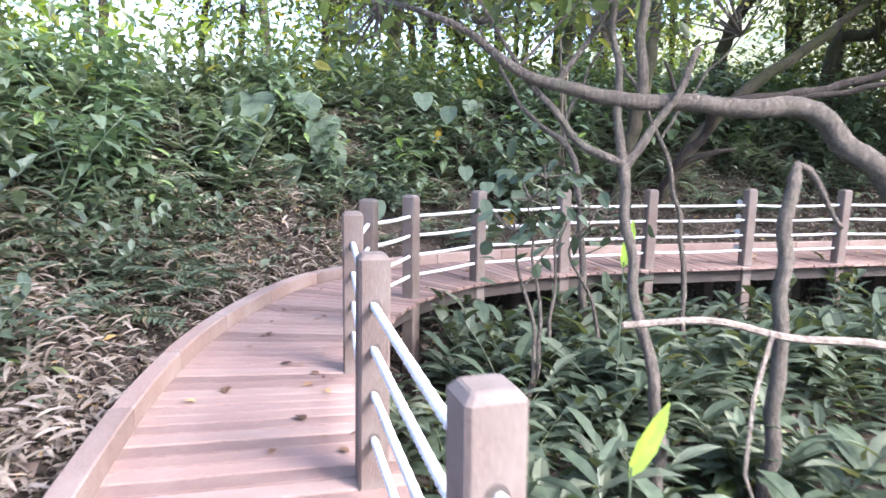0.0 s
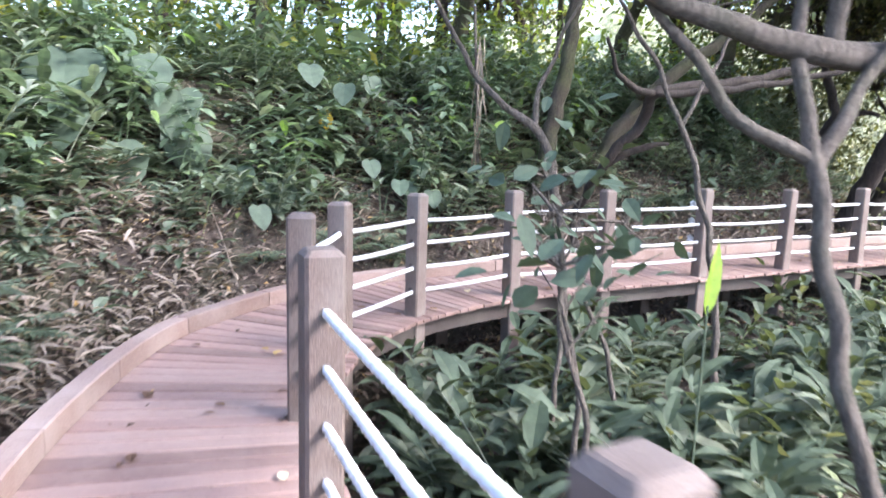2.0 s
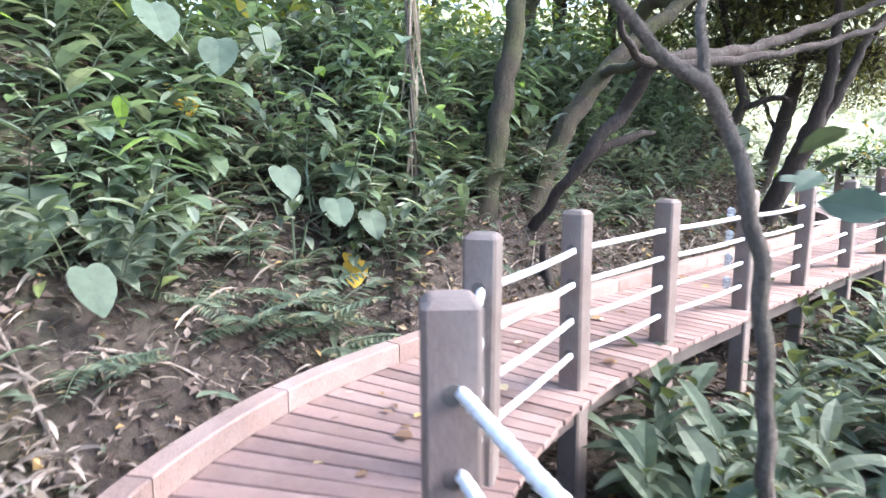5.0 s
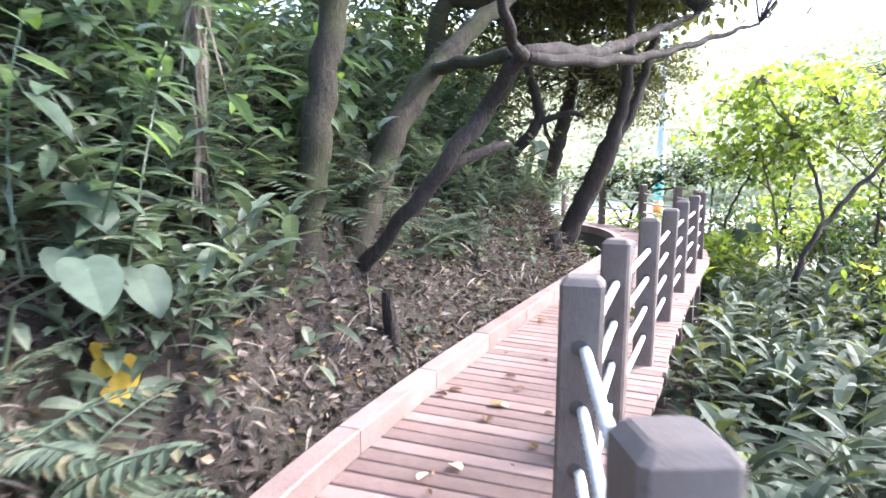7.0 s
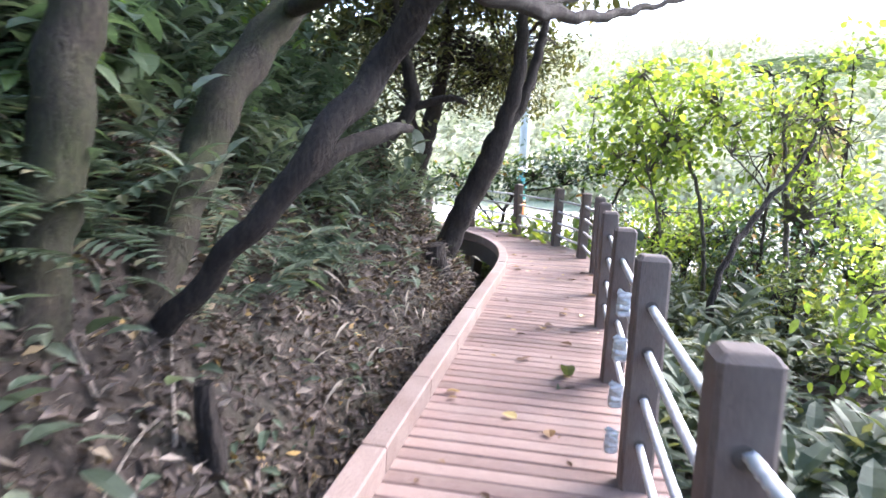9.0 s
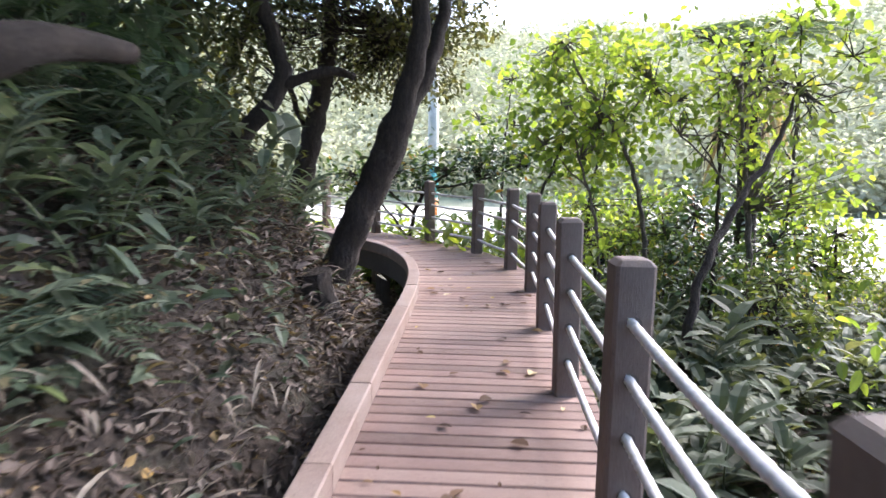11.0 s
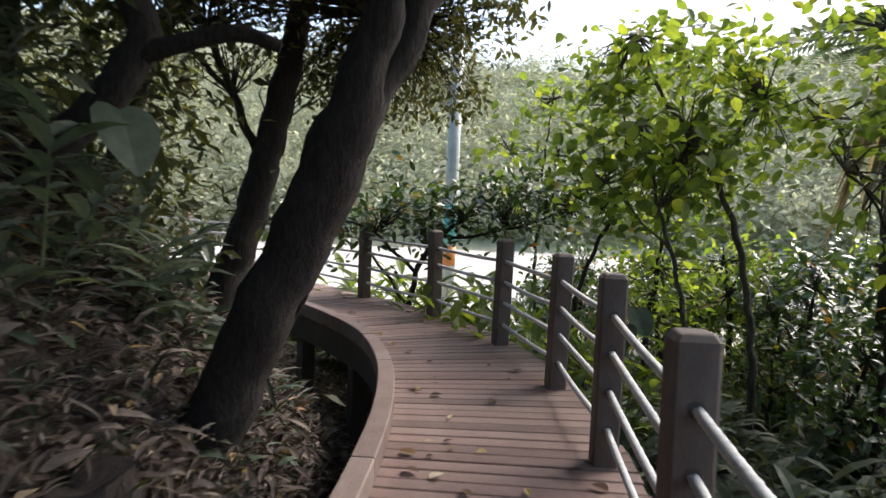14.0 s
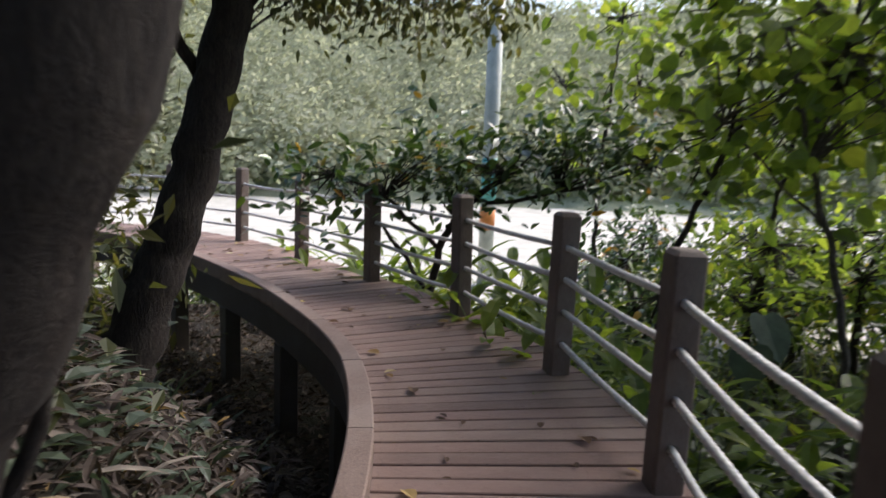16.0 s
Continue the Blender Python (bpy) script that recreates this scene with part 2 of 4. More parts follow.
def tube_data(pts, radii, sides=8, lumps=0.0):
    pts = np.asarray(pts, float)
    tang = unit(np.gradient(pts, axis=0))
    ref = np.array([0.31, 0.77, 0.12])
    a = unit(np.cross(tang, ref))
    c = np.cross(tang, a)
    ang = np.linspace(0, 2 * math.pi, sides, endpoint=False)
    rad = np.asarray(radii)[:, None] * (1 + lumps * rng.uniform(-1, 1, (len(pts), sides)))
    v = pts[:, None] + a[:, None] * (np.cos(ang) * rad)[..., None] + c[:, None] * (np.sin(ang) * rad)[..., None]
    f = []
    for i in range(len(pts) - 1):
        for j in range(sides):
            k = (j + 1) % sides
            f.append((i * sides + j, i * sides + k, (i + 1) * sides + k, (i + 1) * sides + j))
    f.append(tuple(range((len(pts) - 1) * sides, len(pts) * sides)))
    return v.reshape(-1, 3), f


def curve_through(pts, step):
    """A smooth line through points (any number of columns), resampled at even steps."""
    p = np.asarray(pts, float)
    p = np.vstack([2 * p[0] - p[1], p, 2 * p[-1] - p[-2]])
    out = []
    for i in range(1, len(p) - 2):
        for s in np.linspace(0, 1, 16, endpoint=False):
            a, b2, c, d = p[i - 1:i + 3]
            out.append(0.5 * (2 * b2 + (c - a) * s + (2 * a - 5 * b2 + 4 * c - d) * s * s + (3 * b2 - a - 3 * c + d) * s ** 3))
    out.append(p[-2])
    out = np.array(out)
    d = np.r_[0, np.cumsum(np.linalg.norm(np.diff(out[:, :3], axis=0), axis=1))]
    n = max(2, int(round(d[-1] / step)) + 1)
    t = np.linspace(0, d[-1], n)
    return np.stack([np.interp(t, d, out[:, k]) for k in range(out.shape[1])], 1)


# ---- the plan ----
POSTS = [(0.5, -1.7), (0.45, -0.25), (0.36, 1.23), (0.27, 2.75), (0.30, 4.27), (0.51, 5.38), (1.02, 6.36), (1.89, 7.09), (3.05, 7.45), (4.24, 7.55),
         (5.66, 7.58), (7.10, 7.6), (8.58, 7.6), (10.07, 7.58), (11.6, 7.58), (13.0, 7.74), (14.36, 8.17), (15.62, 8.95), (16.74, 10.02), (17.78, 11.18), (18.8, 12.45), (19.5, 13.9), (19.8, 15.5)]
CURB = [(-0.75, -2.2), (-0.82, 0.5), (-0.89, 2.8), (-0.83, 4.3), (-0.58, 5.55), (-0.07, 6.84), (0.52, 7.5), (1.13, 7.95), (1.85, 8.27), (2.7, 8.45), (3.75, 8.56), (5.2, 8.62),
        (8.5, 8.66), (10.9, 8.69), (12.2, 8.8), (13.3, 9.05), (14.3, 9.5), (15.45, 10.4), (16.3, 11.25), (17.0, 12.05), (17.75, 13.1), (18.3, 14.4), (18.5, 15.9)]
DECK = 0.03
rail_line, curb_line = curve_through(POSTS, 0.05), curve_through(CURB, 0.05)


def nearest_on(line, p):
    d = np.linalg.norm(line - p, axis=1)
    return line[d.argmin()]


mid_line = np.array([(q + nearest_on(rail_line, q)) / 2 for q in curb_line])
for _ in range(30):
    mid_line[1:-1] = (mid_line[:-2] + 2 * mid_line[1:-1] + mid_line[2:]) / 4
mid_line = curve_through(mid_line[::6], 0.1)
mid_way = unit(np.gradient(mid_line, axis=0))


def smooth(a, b, x):
    t = np.clip((np.asarray(x, float) - a) / (b - a), 0, 1)
    return t * t * (3 - 2 * t)


def lateral(x, y):
    """Signed distance from the walk's middle (positive to its hill side) and the way along it, for arrays."""
    p = np.stack([x, y], -1)
    s, u = np.empty(len(p)), np.empty(len(p))
    for i in range(0, len(p), 4000):
        d = p[i:i + 4000, None] - mid_line[None, ::2]
        q = (d ** 2).sum(-1)
        k = q.argmin(1)
        w = mid_way[::2][k]
        e = d[np.arange(len(k)), k]
        side = w[:, 0] * e[:, 1] - w[:, 1] * e[:, 0]
        s[i:i + 4000] = np.sign(side) * np.sqrt(q.min(1))
        u[i:i + 4000] = k * 0.2
    return s, u


def wob(x, y, k=0.0):
    return (np.sin(x * 1.7 + 0.6 * y + k) + np.sin(y * 2.3 - 0.8 * x + 2 * k) + 0.6 * np.sin(x * 4.1 + y * 3.3 + k) + 0.5 * np.sin(5.3 * y - 4.7 * x)) / 3


def height(x, y):
    x, y = np.atleast_1d(np.asarray(x, float)), np.atleast_1d(np.asarray(y, float))
    s, u = lateral(x, y)
    bank = 1 - smooth(11.5, 16.5, x)
    steep = 0.85 + 0.3 * smooth(6.5, 10.5, u)
    foot = np.maximum(s - 1.0, 0)
    rise = np.minimum(foot, 2.0) * steep + np.clip(foot - 2.0, 0, 8) * 0.07
    gully = -0.75 - 0.35 * smooth(10, 13, x)
    left = np.where(s > 0.5, gully + (0.55 + 0.1 * wob(x, y)) * smooth(0.55, 1.1, s) * bank + rise * bank, gully)
    right = gully - 0.15 * smooth(1, 5, -s) + 0.12 * wob(x, y) * smooth(0.6, 2, -s)
    z = np.where(s > 0, left, right) + 0.09 * wob(1.6 * x, 1.6 * y, 1.0) * smooth(0.9, 1.6, np.abs(s))
    z = z - 0.5 * np.exp(-((x - 2.9) ** 2 + 2 * (y - 9.25) ** 2) / 0.09)
    z = z - 0.5 * smooth(18, 24, x) * (1 - smooth(38, 46, x))
    far = np.maximum(np.hypot(x - 8, y - 6) - 40, 0)
    hill = smooth(20, 60, x)
    return z + np.minimum(far * 0.42, 26) * hill + np.minimum(far * 0.1, 8) * (1 - hill)


# ---- ground ----
def axis(lo, hi, step):
    core = np.arange(lo, hi, step)
    grow = np.array([1, 2.2, 4, 7, 11, 17, 26, 40, 70, 130, 260, 600, 1500])
    return np.r_[lo - grow[::-1], core, core[-1] + grow]


gx, gy = axis(-8, 24, 0.16), axis(-5, 18, 0.16)
X, Y = np.meshgrid(gx, gy)
Z = height(X.ravel(), Y.ravel())
nx, ny = len(gx), len(gy)
idx = np.arange(nx * ny).reshape(ny, nx)
quads = np.stack([idx[:-1, :-1], idx[:-1, 1:], idx[1:, 1:], idx[1:, :-1]], -1).reshape(-1, 4).tolist()
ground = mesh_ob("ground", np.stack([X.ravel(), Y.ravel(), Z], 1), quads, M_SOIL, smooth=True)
tagged(ground, "dark soil bank and gully under leaf litter", "ground", kind="structure")

ang = np.linspace(0, 2 * math.pi, 60, endpoint=False)
rim = np.stack([33 + (14.5 + np.sin(3 * ang)) * np.cos(ang), 10 + (26 + 2 * np.sin(4 * ang + 1)) * np.sin(ang), np.full(60, -1.28)], 1)
clearing = mesh_ob("clearing", rim, [tuple(range(60))], M_SAND)
tagged(clearing, "pale sunlit open ground past the trees", "ground", kind="structure")


# ---- boardwalk ----
def box(bm, c, sx, sy, sz, bevel=0.0, m=None):
    r = bmesh.ops.create_cube(bm, size=1, matrix=(m or Matrix()) @ Matrix.Translation(c) @ Matrix.Diagonal((sx, sy, sz, 1)))
    if bevel:
        es = {e for v in r["verts"] for e in v.link_edges}
        bmesh.ops.bevel(bm, geom=list(es), offset=bevel, segments=1, affect="EDGES")


def offset_line(line, d):
    w = unit(np.gradient(line, axis=0))
    return line + np.stack([-w[:, 1], w[:, 0]], 1) * d


rail_edge, curb_edge = offset_line(rail_line, -0.16), offset_line(curb_line, 0.10)
deck = thing("deck", "weathered reddish plank boardwalk curving above the gully", "boardwalk", kind="structure")


def ribbon(name, line, lo, hi, z0, z1, mat, parent, label=""):
    a, c = offset_line(line, lo), offset_line(line, hi)
    n = len(line)
    e = 0.008
    w = np.sign(hi - lo)
    prof = [(a, z0), (a, z1 - e), (offset_line(line, lo + e * w), z1), (offset_line(line, hi - e * w), z1), (c, z1 - e), (c, z0)]
    v = np.concatenate([np.c_[q, np.full(n, z)] for q, z in prof])
    f = [(k * n + i, k * n + i + 1, ((k + 1) % 6) * n + i + 1, ((k + 1) % 6) * n + i) for k in range(6) for i in range(n - 1)]
    f += [tuple(k * n for k in range(6)), tuple(k * n + n - 1 for k in range(6))[::-1]]
    return mesh_ob(name, v, f, mat, parent, label)


curb = thing("kerb_rail", "weathered timber kerb along the hill side of the boardwalk", "kerb", kind="structure")
step = 19
for i in range(0, len(curb_line) - 4, step):
    j = min(i + step, len(curb_line) - 1)
    seg = curb_line[i:j + 1].copy()
    w = unit(np.gradient(seg, axis=0))
    seg[0] += w[0] * 0.004
    seg[-1] -= w[-1] * 0.004
    ribbon("kerb_board", seg[::3] if len(seg) % 3 == 1 else np.vstack([seg[::3], seg[-1:]]), 0.0, 0.12, DECK + 0.004, DECK + 0.125 + rng.uniform(-0.003, 0.003), M_CURB, curb)
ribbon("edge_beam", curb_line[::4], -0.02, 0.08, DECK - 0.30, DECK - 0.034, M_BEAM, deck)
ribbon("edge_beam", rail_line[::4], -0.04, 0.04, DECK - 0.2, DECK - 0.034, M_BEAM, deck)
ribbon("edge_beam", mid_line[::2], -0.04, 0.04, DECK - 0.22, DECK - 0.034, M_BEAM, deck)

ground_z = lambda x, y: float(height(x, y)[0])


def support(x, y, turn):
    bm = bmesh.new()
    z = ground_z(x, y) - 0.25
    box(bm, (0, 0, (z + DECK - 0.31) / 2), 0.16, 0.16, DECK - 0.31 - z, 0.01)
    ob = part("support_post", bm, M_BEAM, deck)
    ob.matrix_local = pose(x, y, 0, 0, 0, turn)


for i in range(10, len(mid_line), 15):
    w = mid_way[i]
    d = np.linalg.norm(curb_line - mid_line[i], axis=1)
    q = curb_line[d.argmin()]
    support(q[0], q[1], math.degrees(math.atan2(w[1], w[0])))

# rail posts
def make_post():
    post = thing("rail_post", "dark weathered square timber rail post with chamfered top", "rail post", "posts along the boardwalk")
    bm = bmesh.new()
    h, r = 1.0, 0.067
    rings = [(-0.9, r), (h - 0.022, r), (h - 0.004, r - 0.016), (h, r - 0.024)]
    vs = []
    for z, q in rings:
        c = 0.012 if q == r else 0.008
        vs.append([bm.verts.new((x, y, z)) for x, y in ((q - c, -q), (q, -q + c), (q, q - c), (q - c, q), (-q + c, q), (-q, q - c), (-q, -q + c), (-q + c, -q))])
    for a, c in zip(vs, vs[1:]):
        for k in range(8):
            bm.faces.new((a[k], a[(k + 1) % 8], c[(k + 1) % 8], c[k]))
    bm.faces.new(vs[-1])
    part("post", bm, M_POST, post)
    # solid dark discs paint the shade of the holes round the ropes
    for z in ROPES:
        bm = bmesh.new()
        bmesh.ops.create_cone(bm, cap_ends=True, segments=12, radius1=0.026, radius2=0.026, depth=2 * r + 0.006, matrix=Matrix.Translation((0, 0, z)) @ pose(0, 0, 0, 0, 90, 0))
        part("rope_hole", bm, M_BEAM, post)
    return post


ROPES = (0.2, 0.4, 0.6, 0.79)
rail_way = []
for i, p in enumerate(POSTS):
    a, c = POSTS[max(i - 1, 0)], POSTS[min(i + 1, len(POSTS) - 1)]
    rail_way.append(math.degrees(math.atan2(c[1] - a[1], c[0] - a[0])))
RISE = {3: 0.03, 4: 0.07, 5: 0.06, 6: 0.02}
first = make_post()
first.matrix_basis = pose(*POSTS[0], DECK, 0, 0, rail_way[0])
for i, (p, a) in list(enumerate(zip(POSTS, rail_way)))[1:]:
    copy_thing(first, pose(*p, DECK + RISE.get(i, 0) + rng.uniform(-0.012, 0.012), rng.uniform(-0.8, 0.8), rng.uniform(-0.8, 0.8), a + rng.uniform(-3, 3)))


# ropes: three strands laid together, a span between two posts
def rope_span(a, c, sag, parent):
    n = int(np.linalg.norm(np.subtract(c, a)) / 0.014)
    t = np.linspace(0, 1, n)
    p = np.outer(1 - t, a) + np.outer(t, c)
    p[:, 2] -= sag * 4 * t * (1 - t)
    tang = unit(np.gradient(p, axis=0))
    s1 = unit(np.cross(tang, (0, 0, 1.0)))
    s2 = np.cross(s1, tang)
    k = 9
    g = np.linspace(0, 2 * math.pi, k, endpoint=False)
    twist = np.arange(n) * 0.014 / 0.11 * 2 * math.pi
    r = 0.0165 + 0.0032 * np.cos(3 * (g[None] - twist[:, None]))
    v = p[:, None] + s1[:, None] * (np.cos(g) * r)[..., None] + s2[:, None] * (np.sin(g) * r)[..., None]
    f = [(i * k + j, i * k + (j + 1) % k, (i + 1) * k + (j + 1) % k, (i + 1) * k + j) for i in range(n - 1) for j in range(k)]
    mesh_ob("rope_span", v.reshape(-1, 3), f, M_ROPE, parent, smooth=True)


for z in ROPES:
    rope = thing("rope", "white twisted rope strung through the rail posts", "rope", "ropes of the railing")
    for i in range(len(POSTS) - 1):
        rope_span((*POSTS[i], DECK + RISE.get(i, 0) + z), (*POSTS[i + 1], DECK + RISE.get(i + 1, 0) + z), rng.uniform(0.002, 0.02), rope)


def knot(x, y, z):
    """A lump of wound rope on the deck side of a post."""
    t = np.linspace(0, 1, 90)
    a = t * 2 * math.pi * 4
    r = 0.03 + 0.012 * np.sin(a * 1.7)
    p = np.stack([x + r * np.cos(a) * 0.8, y + 0.022 * np.sin(a * 2.3), z + (t - 0.5) * 0.10 + 0.012 * np.sin(a)], 1)
    v, f = tube_data(p, np.full(90, 0.0085), 6)
    ob = mesh_ob("rope_knot", v, f, M_ROPE, smooth=True)
    tagged(ob, "knotted white rope end tied on a rail post", "knot", "rope knots")


for z in ROPES:
    knot(5.60, 7.695, DECK + z + 0.01)


# ---- plants ----
def tree(name, label, limbs, crowns, mat_bark, mat_leaf, size, group="", aspect=0.5, twig=True, lumps=0.07, hang=0.3):
    """limbs: lines of (x, y, z, radius), the first the trunk. crowns: (x, y, z, rx, ry, rz, clumps, leaves a clump)."""
    root = limbs[0][0]
    t = thing(name, label, "tree" if "tree" in name else "shrub", group)
    t.location = root[:3]
    o = np.array(root[:3])
    for i, l in enumerate(limbs):
        c = curve_through(l, 0.08)
        c[:, :3] += 0.012 * np.sin(np.outer(np.arange(len(c)), (0.9, 1.3, 0.7)) + i)
        v, f = tube_data(c[:, :3] - o, c[:, 3], 12 if i == 0 else 8, lumps)
        mesh_ob("trunk" if i == 0 else "limb", v, f, mat_bark, t, smooth=True)
    ends = np.array([q[:3] for l in limbs for q in (l[-1], l[len(l) // 2])])
    B, T = Blades(), Blades()
    for x, y, z, rx, ry, rz, clumps, per in crowns:
        g = rng.normal(size=(clumps, 3))
        g = unit(g) * (rng.uniform(0.15, 1, (clumps, 1)) ** 0.5)
        cc = np.array([x, y, z]) + g * (rx, ry, rz)
        for c in cc:
            if twig:
                e = ends[np.linalg.norm(ends - c, axis=1).argmin()]
                m = (e + c) / 2 + rng.normal(size=3) * 0.08
                T.tube(np.array([e, m, c]) - o, 0.012, 0.003, 4)
        base = np.repeat(cc, per, 0) + rng.normal(size=(clumps * per, 3)) * size * 1.5
        way = rng.normal(size=(len(base), 3)) * (1, 1, 0.6) + (0, 0, -hang)
        up = rng.normal(size=(len(base), 3)) * 0.5 + (0, 0, 1)
        L = size * rng.uniform(0.7, 1.3, len(base))
        B.add(base - o, way, up, L, L * aspect, 0.15, 0.2, plain=size < 0.085)
    if B.n:
        B.make("crown", mat_leaf, t)
    if T.n:
        tagged(T.make("twig_work", mat_bark, t), kind="stuff")
    return t


def polar(n):
    a = rng.uniform(0, 2 * math.pi, n)
    return np.stack([np.cos(a), np.sin(a), np.zeros(n)], 1)


def beside(n, near, far, u0=0.0, u1=99.0, power=1.0):
    """Places strewn beside the walk between two distances from its middle (negative: the low side)."""
    i0, i1 = int(u0 * 10), min(int(u1 * 10), len(mid_line) - 1)
    i = rng.integers(i0, i1, n)
    t = rng.uniform(0, 1, n) ** power
    s = near + (far - near) * t
    w = mid_way[i]
    p = mid_line[i] + np.stack([-w[:, 1], w[:, 0]], 1) * s[:, None] + rng.normal(size=(n, 2)) * 0.08
    got, u = lateral(p[:, 0], p[:, 1])
    k = np.abs(got) > abs(near) - 0.05
    return p[k, 0], p[k, 1], got[k]


def litter(n, near, far, u0, u1, power, name, label, mat, size):
    x, y, s = beside(n, near, far, u0, u1, power)
    base = np.stack([x, y, height(x, y) + rng.uniform(0.0, 0.07, len(x))], 1)
    B = Blades()
    L = rng.uniform(*size, len(x))
    B.add(base, polar(len(x)) + (0, 0, 0.5) * rng.normal(size=(len(x), 1)), (0, 0, 1) + 0.6 * rng.normal(size=(len(x), 3)), L, L * rng.uniform(0.25, 0.6, len(x)), 0.1, 0.35, plain=True)
    tagged(B.make(name, mat), label, "leaf litter", kind="stuff")


litter(110000, 0.7, 3.6, 0, 99, 1.2, "leaf_litter", "brown dry leaf litter covering the bank", M_LITTER, (0.03, 0.105))
# extra litter on the gully floor, added to darken the space below the deck
litter(9000, 0.02, 0.8, 0, 99, 1.0, "leaf_litter", "leaf litter added in the gully to deepen the shade under the deck", M_LITTER, (0.04, 0.12))
litter(7000, -0.02, -0.8, 0, 99, 1.0, "leaf_litter", "leaf litter added in the gully to deepen the shade under the deck", M_LITTER, (0.04, 0.12))
litter(9000, -0.7, -4.0, 0, 99, 1.0, "leaf_litter", "brown leaf litter on the low ground", M_LITTER, (0.05, 0.14))


def frond(B, base, way, length, n=13, width=0.26, droop=0.45):
    """One feather-shaped fern frond."""
    way = np.array(way, float)
    flat = unit(np.array([way[0], way[1], 0.0]) + 1e-6)
    side = np.cross(flat, (0, 0, 1.0))
    t = np.linspace(0.06, 1, n)
    p = np.array(base) + np.outer(t, way) * length + np.outer(t ** 2, (0, 0, -droop * length))
    B.tube(p[::3], 0.006, 0.002, 3)
    w = length * width * np.sin(np.clip(t * 0.9 + 0.12, 0, 1) * math.pi) ** 0.8
    for sg in (-1, 1):
        B.add(p, side * sg + flat * 0.45 + (0, 0, 0.05), (0, 0, 1), w + 0.01, np.full(n, length / n * 0.95), 0.2, 0.1, plain=True)


def sow(kind_of, n, xs, ys, keep, group, lift=0.0, size=(0.7, 1.2)):
    """Copies of a few plants, strewn where keep allows."""
    done = 0
    while done < n:
        x, y = rng.uniform(*xs, 400), rng.uniform(*ys, 400)
        s, u = lateral(x, y)
        k = keep(x, y, s, u)
        for px, py in zip(x[k], y[k]):
            if done >= n:
                break
            src = kind_of[done % len(kind_of)]
            q = rng.uniform(*size)
            m = pose(px, py, ground_z(px, py) + lift, rng.uniform(-10, 10), rng.uniform(-10, 10), rng.uniform(0, 360)) @ Matrix.Diagonal((q, q, q, 1))
            if src.get("used"):
                copy_thing(src, m @ Matrix.Diagonal((1 / src.scale[0], 1 / src.scale[1], 1 / src.scale[2], 1)))
            else:
                src.matrix_basis = m
                src["used"] = 1
            done += 1
    for src in kind_of:
        if "used" in src:
            del src["used"]


def fern(n, length, label):
    t = thing("fern", label, "fern", "ferns on the bank")
    shapes = []
    for k in range(3):
        B = Blades()
        frond(B, (0, 0, 0), (1, 0, (0.3, 0.55, 0.85)[k]), length)
        shapes.append(B)
    first = [B.make("frond", M_FERN, t) for B in shapes]
    for k in range(n):
        ob = first[k] if k < 3 else new("frond", first[k % 3].data)
        ob.parent = t
        q = rng.uniform(0.75, 1.15)
        ob.matrix_local = pose(0, 0, 0, 0, 0, k * 137.5 + rng.uniform(-15, 15)) @ Matrix.Diagonal((q, q, q, 1))
    return t


ferns = [fern(9, 0.55, "green fern with arching feathery fronds on the bank"), fern(7, 0.42, "small green fern growing from leaf litter"), fern(10, 0.58, "large green fern with arching fronds on the bank")]
sow(ferns, 330, (-5, 14.5), (1.5, 13.5), lambda x, y, s, u: (s > np.where(x < 4.2, 1.3, 1.6) + 0.35 * (np.sin(1.1 * x + y) > 0)) & (s < 3.8) & (x < 9.8), "ferns")


def lance_plant(stems, h, L, mat, label, group):
    """Upright stems with long pointed leaves in two ranks."""
    t = thing("leafy_plant", label, "plant", group)
    B, S = Blades(), Blades()
    for k in range(stems):
        a = rng.uniform(0, 6.3)
        b0 = np.array([rng.normal() * 0.1, rng.normal() * 0.1, 0])
        lean = np.array([math.cos(a) * 0.35, math.sin(a) * 0.35, 1]) * h * rng.uniform(0.6, 1.15)
        q = np.linspace(0, 1, 6)
        pts = b0 + np.outer(q, lean) + np.outer(q ** 2, (lean[0] * 0.5, lean[1] * 0.5, -0.1 * h))
        S.tube(pts, 0.007, 0.003, 4)
        n = 9
        tt = np.linspace(0.25, 1, n)
        base = np.stack([np.interp(tt, q, pts[:, c]) for c in range(3)], 1)
        a2 = rng.uniform(0, 6.3) + np.arange(n) * math.pi + rng.uniform(-0.4, 0.4, n)
        way = np.stack([np.cos(a2), np.sin(a2), np.linspace(0.25, 1.0, n)], 1)
        ll = L * rng.uniform(0.65, 1.15, n)
        B.add(base, way, (0, 0, 1), ll, ll * rng.uniform(0.2, 0.3, n), 0.35, 0.3)
    tagged(B.make("foliage", mat, t), kind="stuff")
    tagged(S.make("stem", M_LANCE, t), kind="stuff")
    return t


lances = [lance_plant(5, 0.7, 0.42, M_LANCE_DIM, "leafy green plant with long pointed leaves", "low plants") for _ in range(5)]
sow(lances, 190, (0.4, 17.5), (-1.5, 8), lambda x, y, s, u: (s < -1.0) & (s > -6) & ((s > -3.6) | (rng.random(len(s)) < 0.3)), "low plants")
rail_plants = [lance_plant(5, 1.0, 0.42, M_BRIGHT, "long-leaved green plant growing up beside the railing", "plants by the railing") for _ in range(3)]
for q in rail_plants:
    q.name = "railing_plant"
sow(rail_plants, 34, (13, 19), (5, 13), lambda x, y, s, u: (s < -0.95) & (s > -1.7), "plants by the railing", size=(0.95, 1.35))
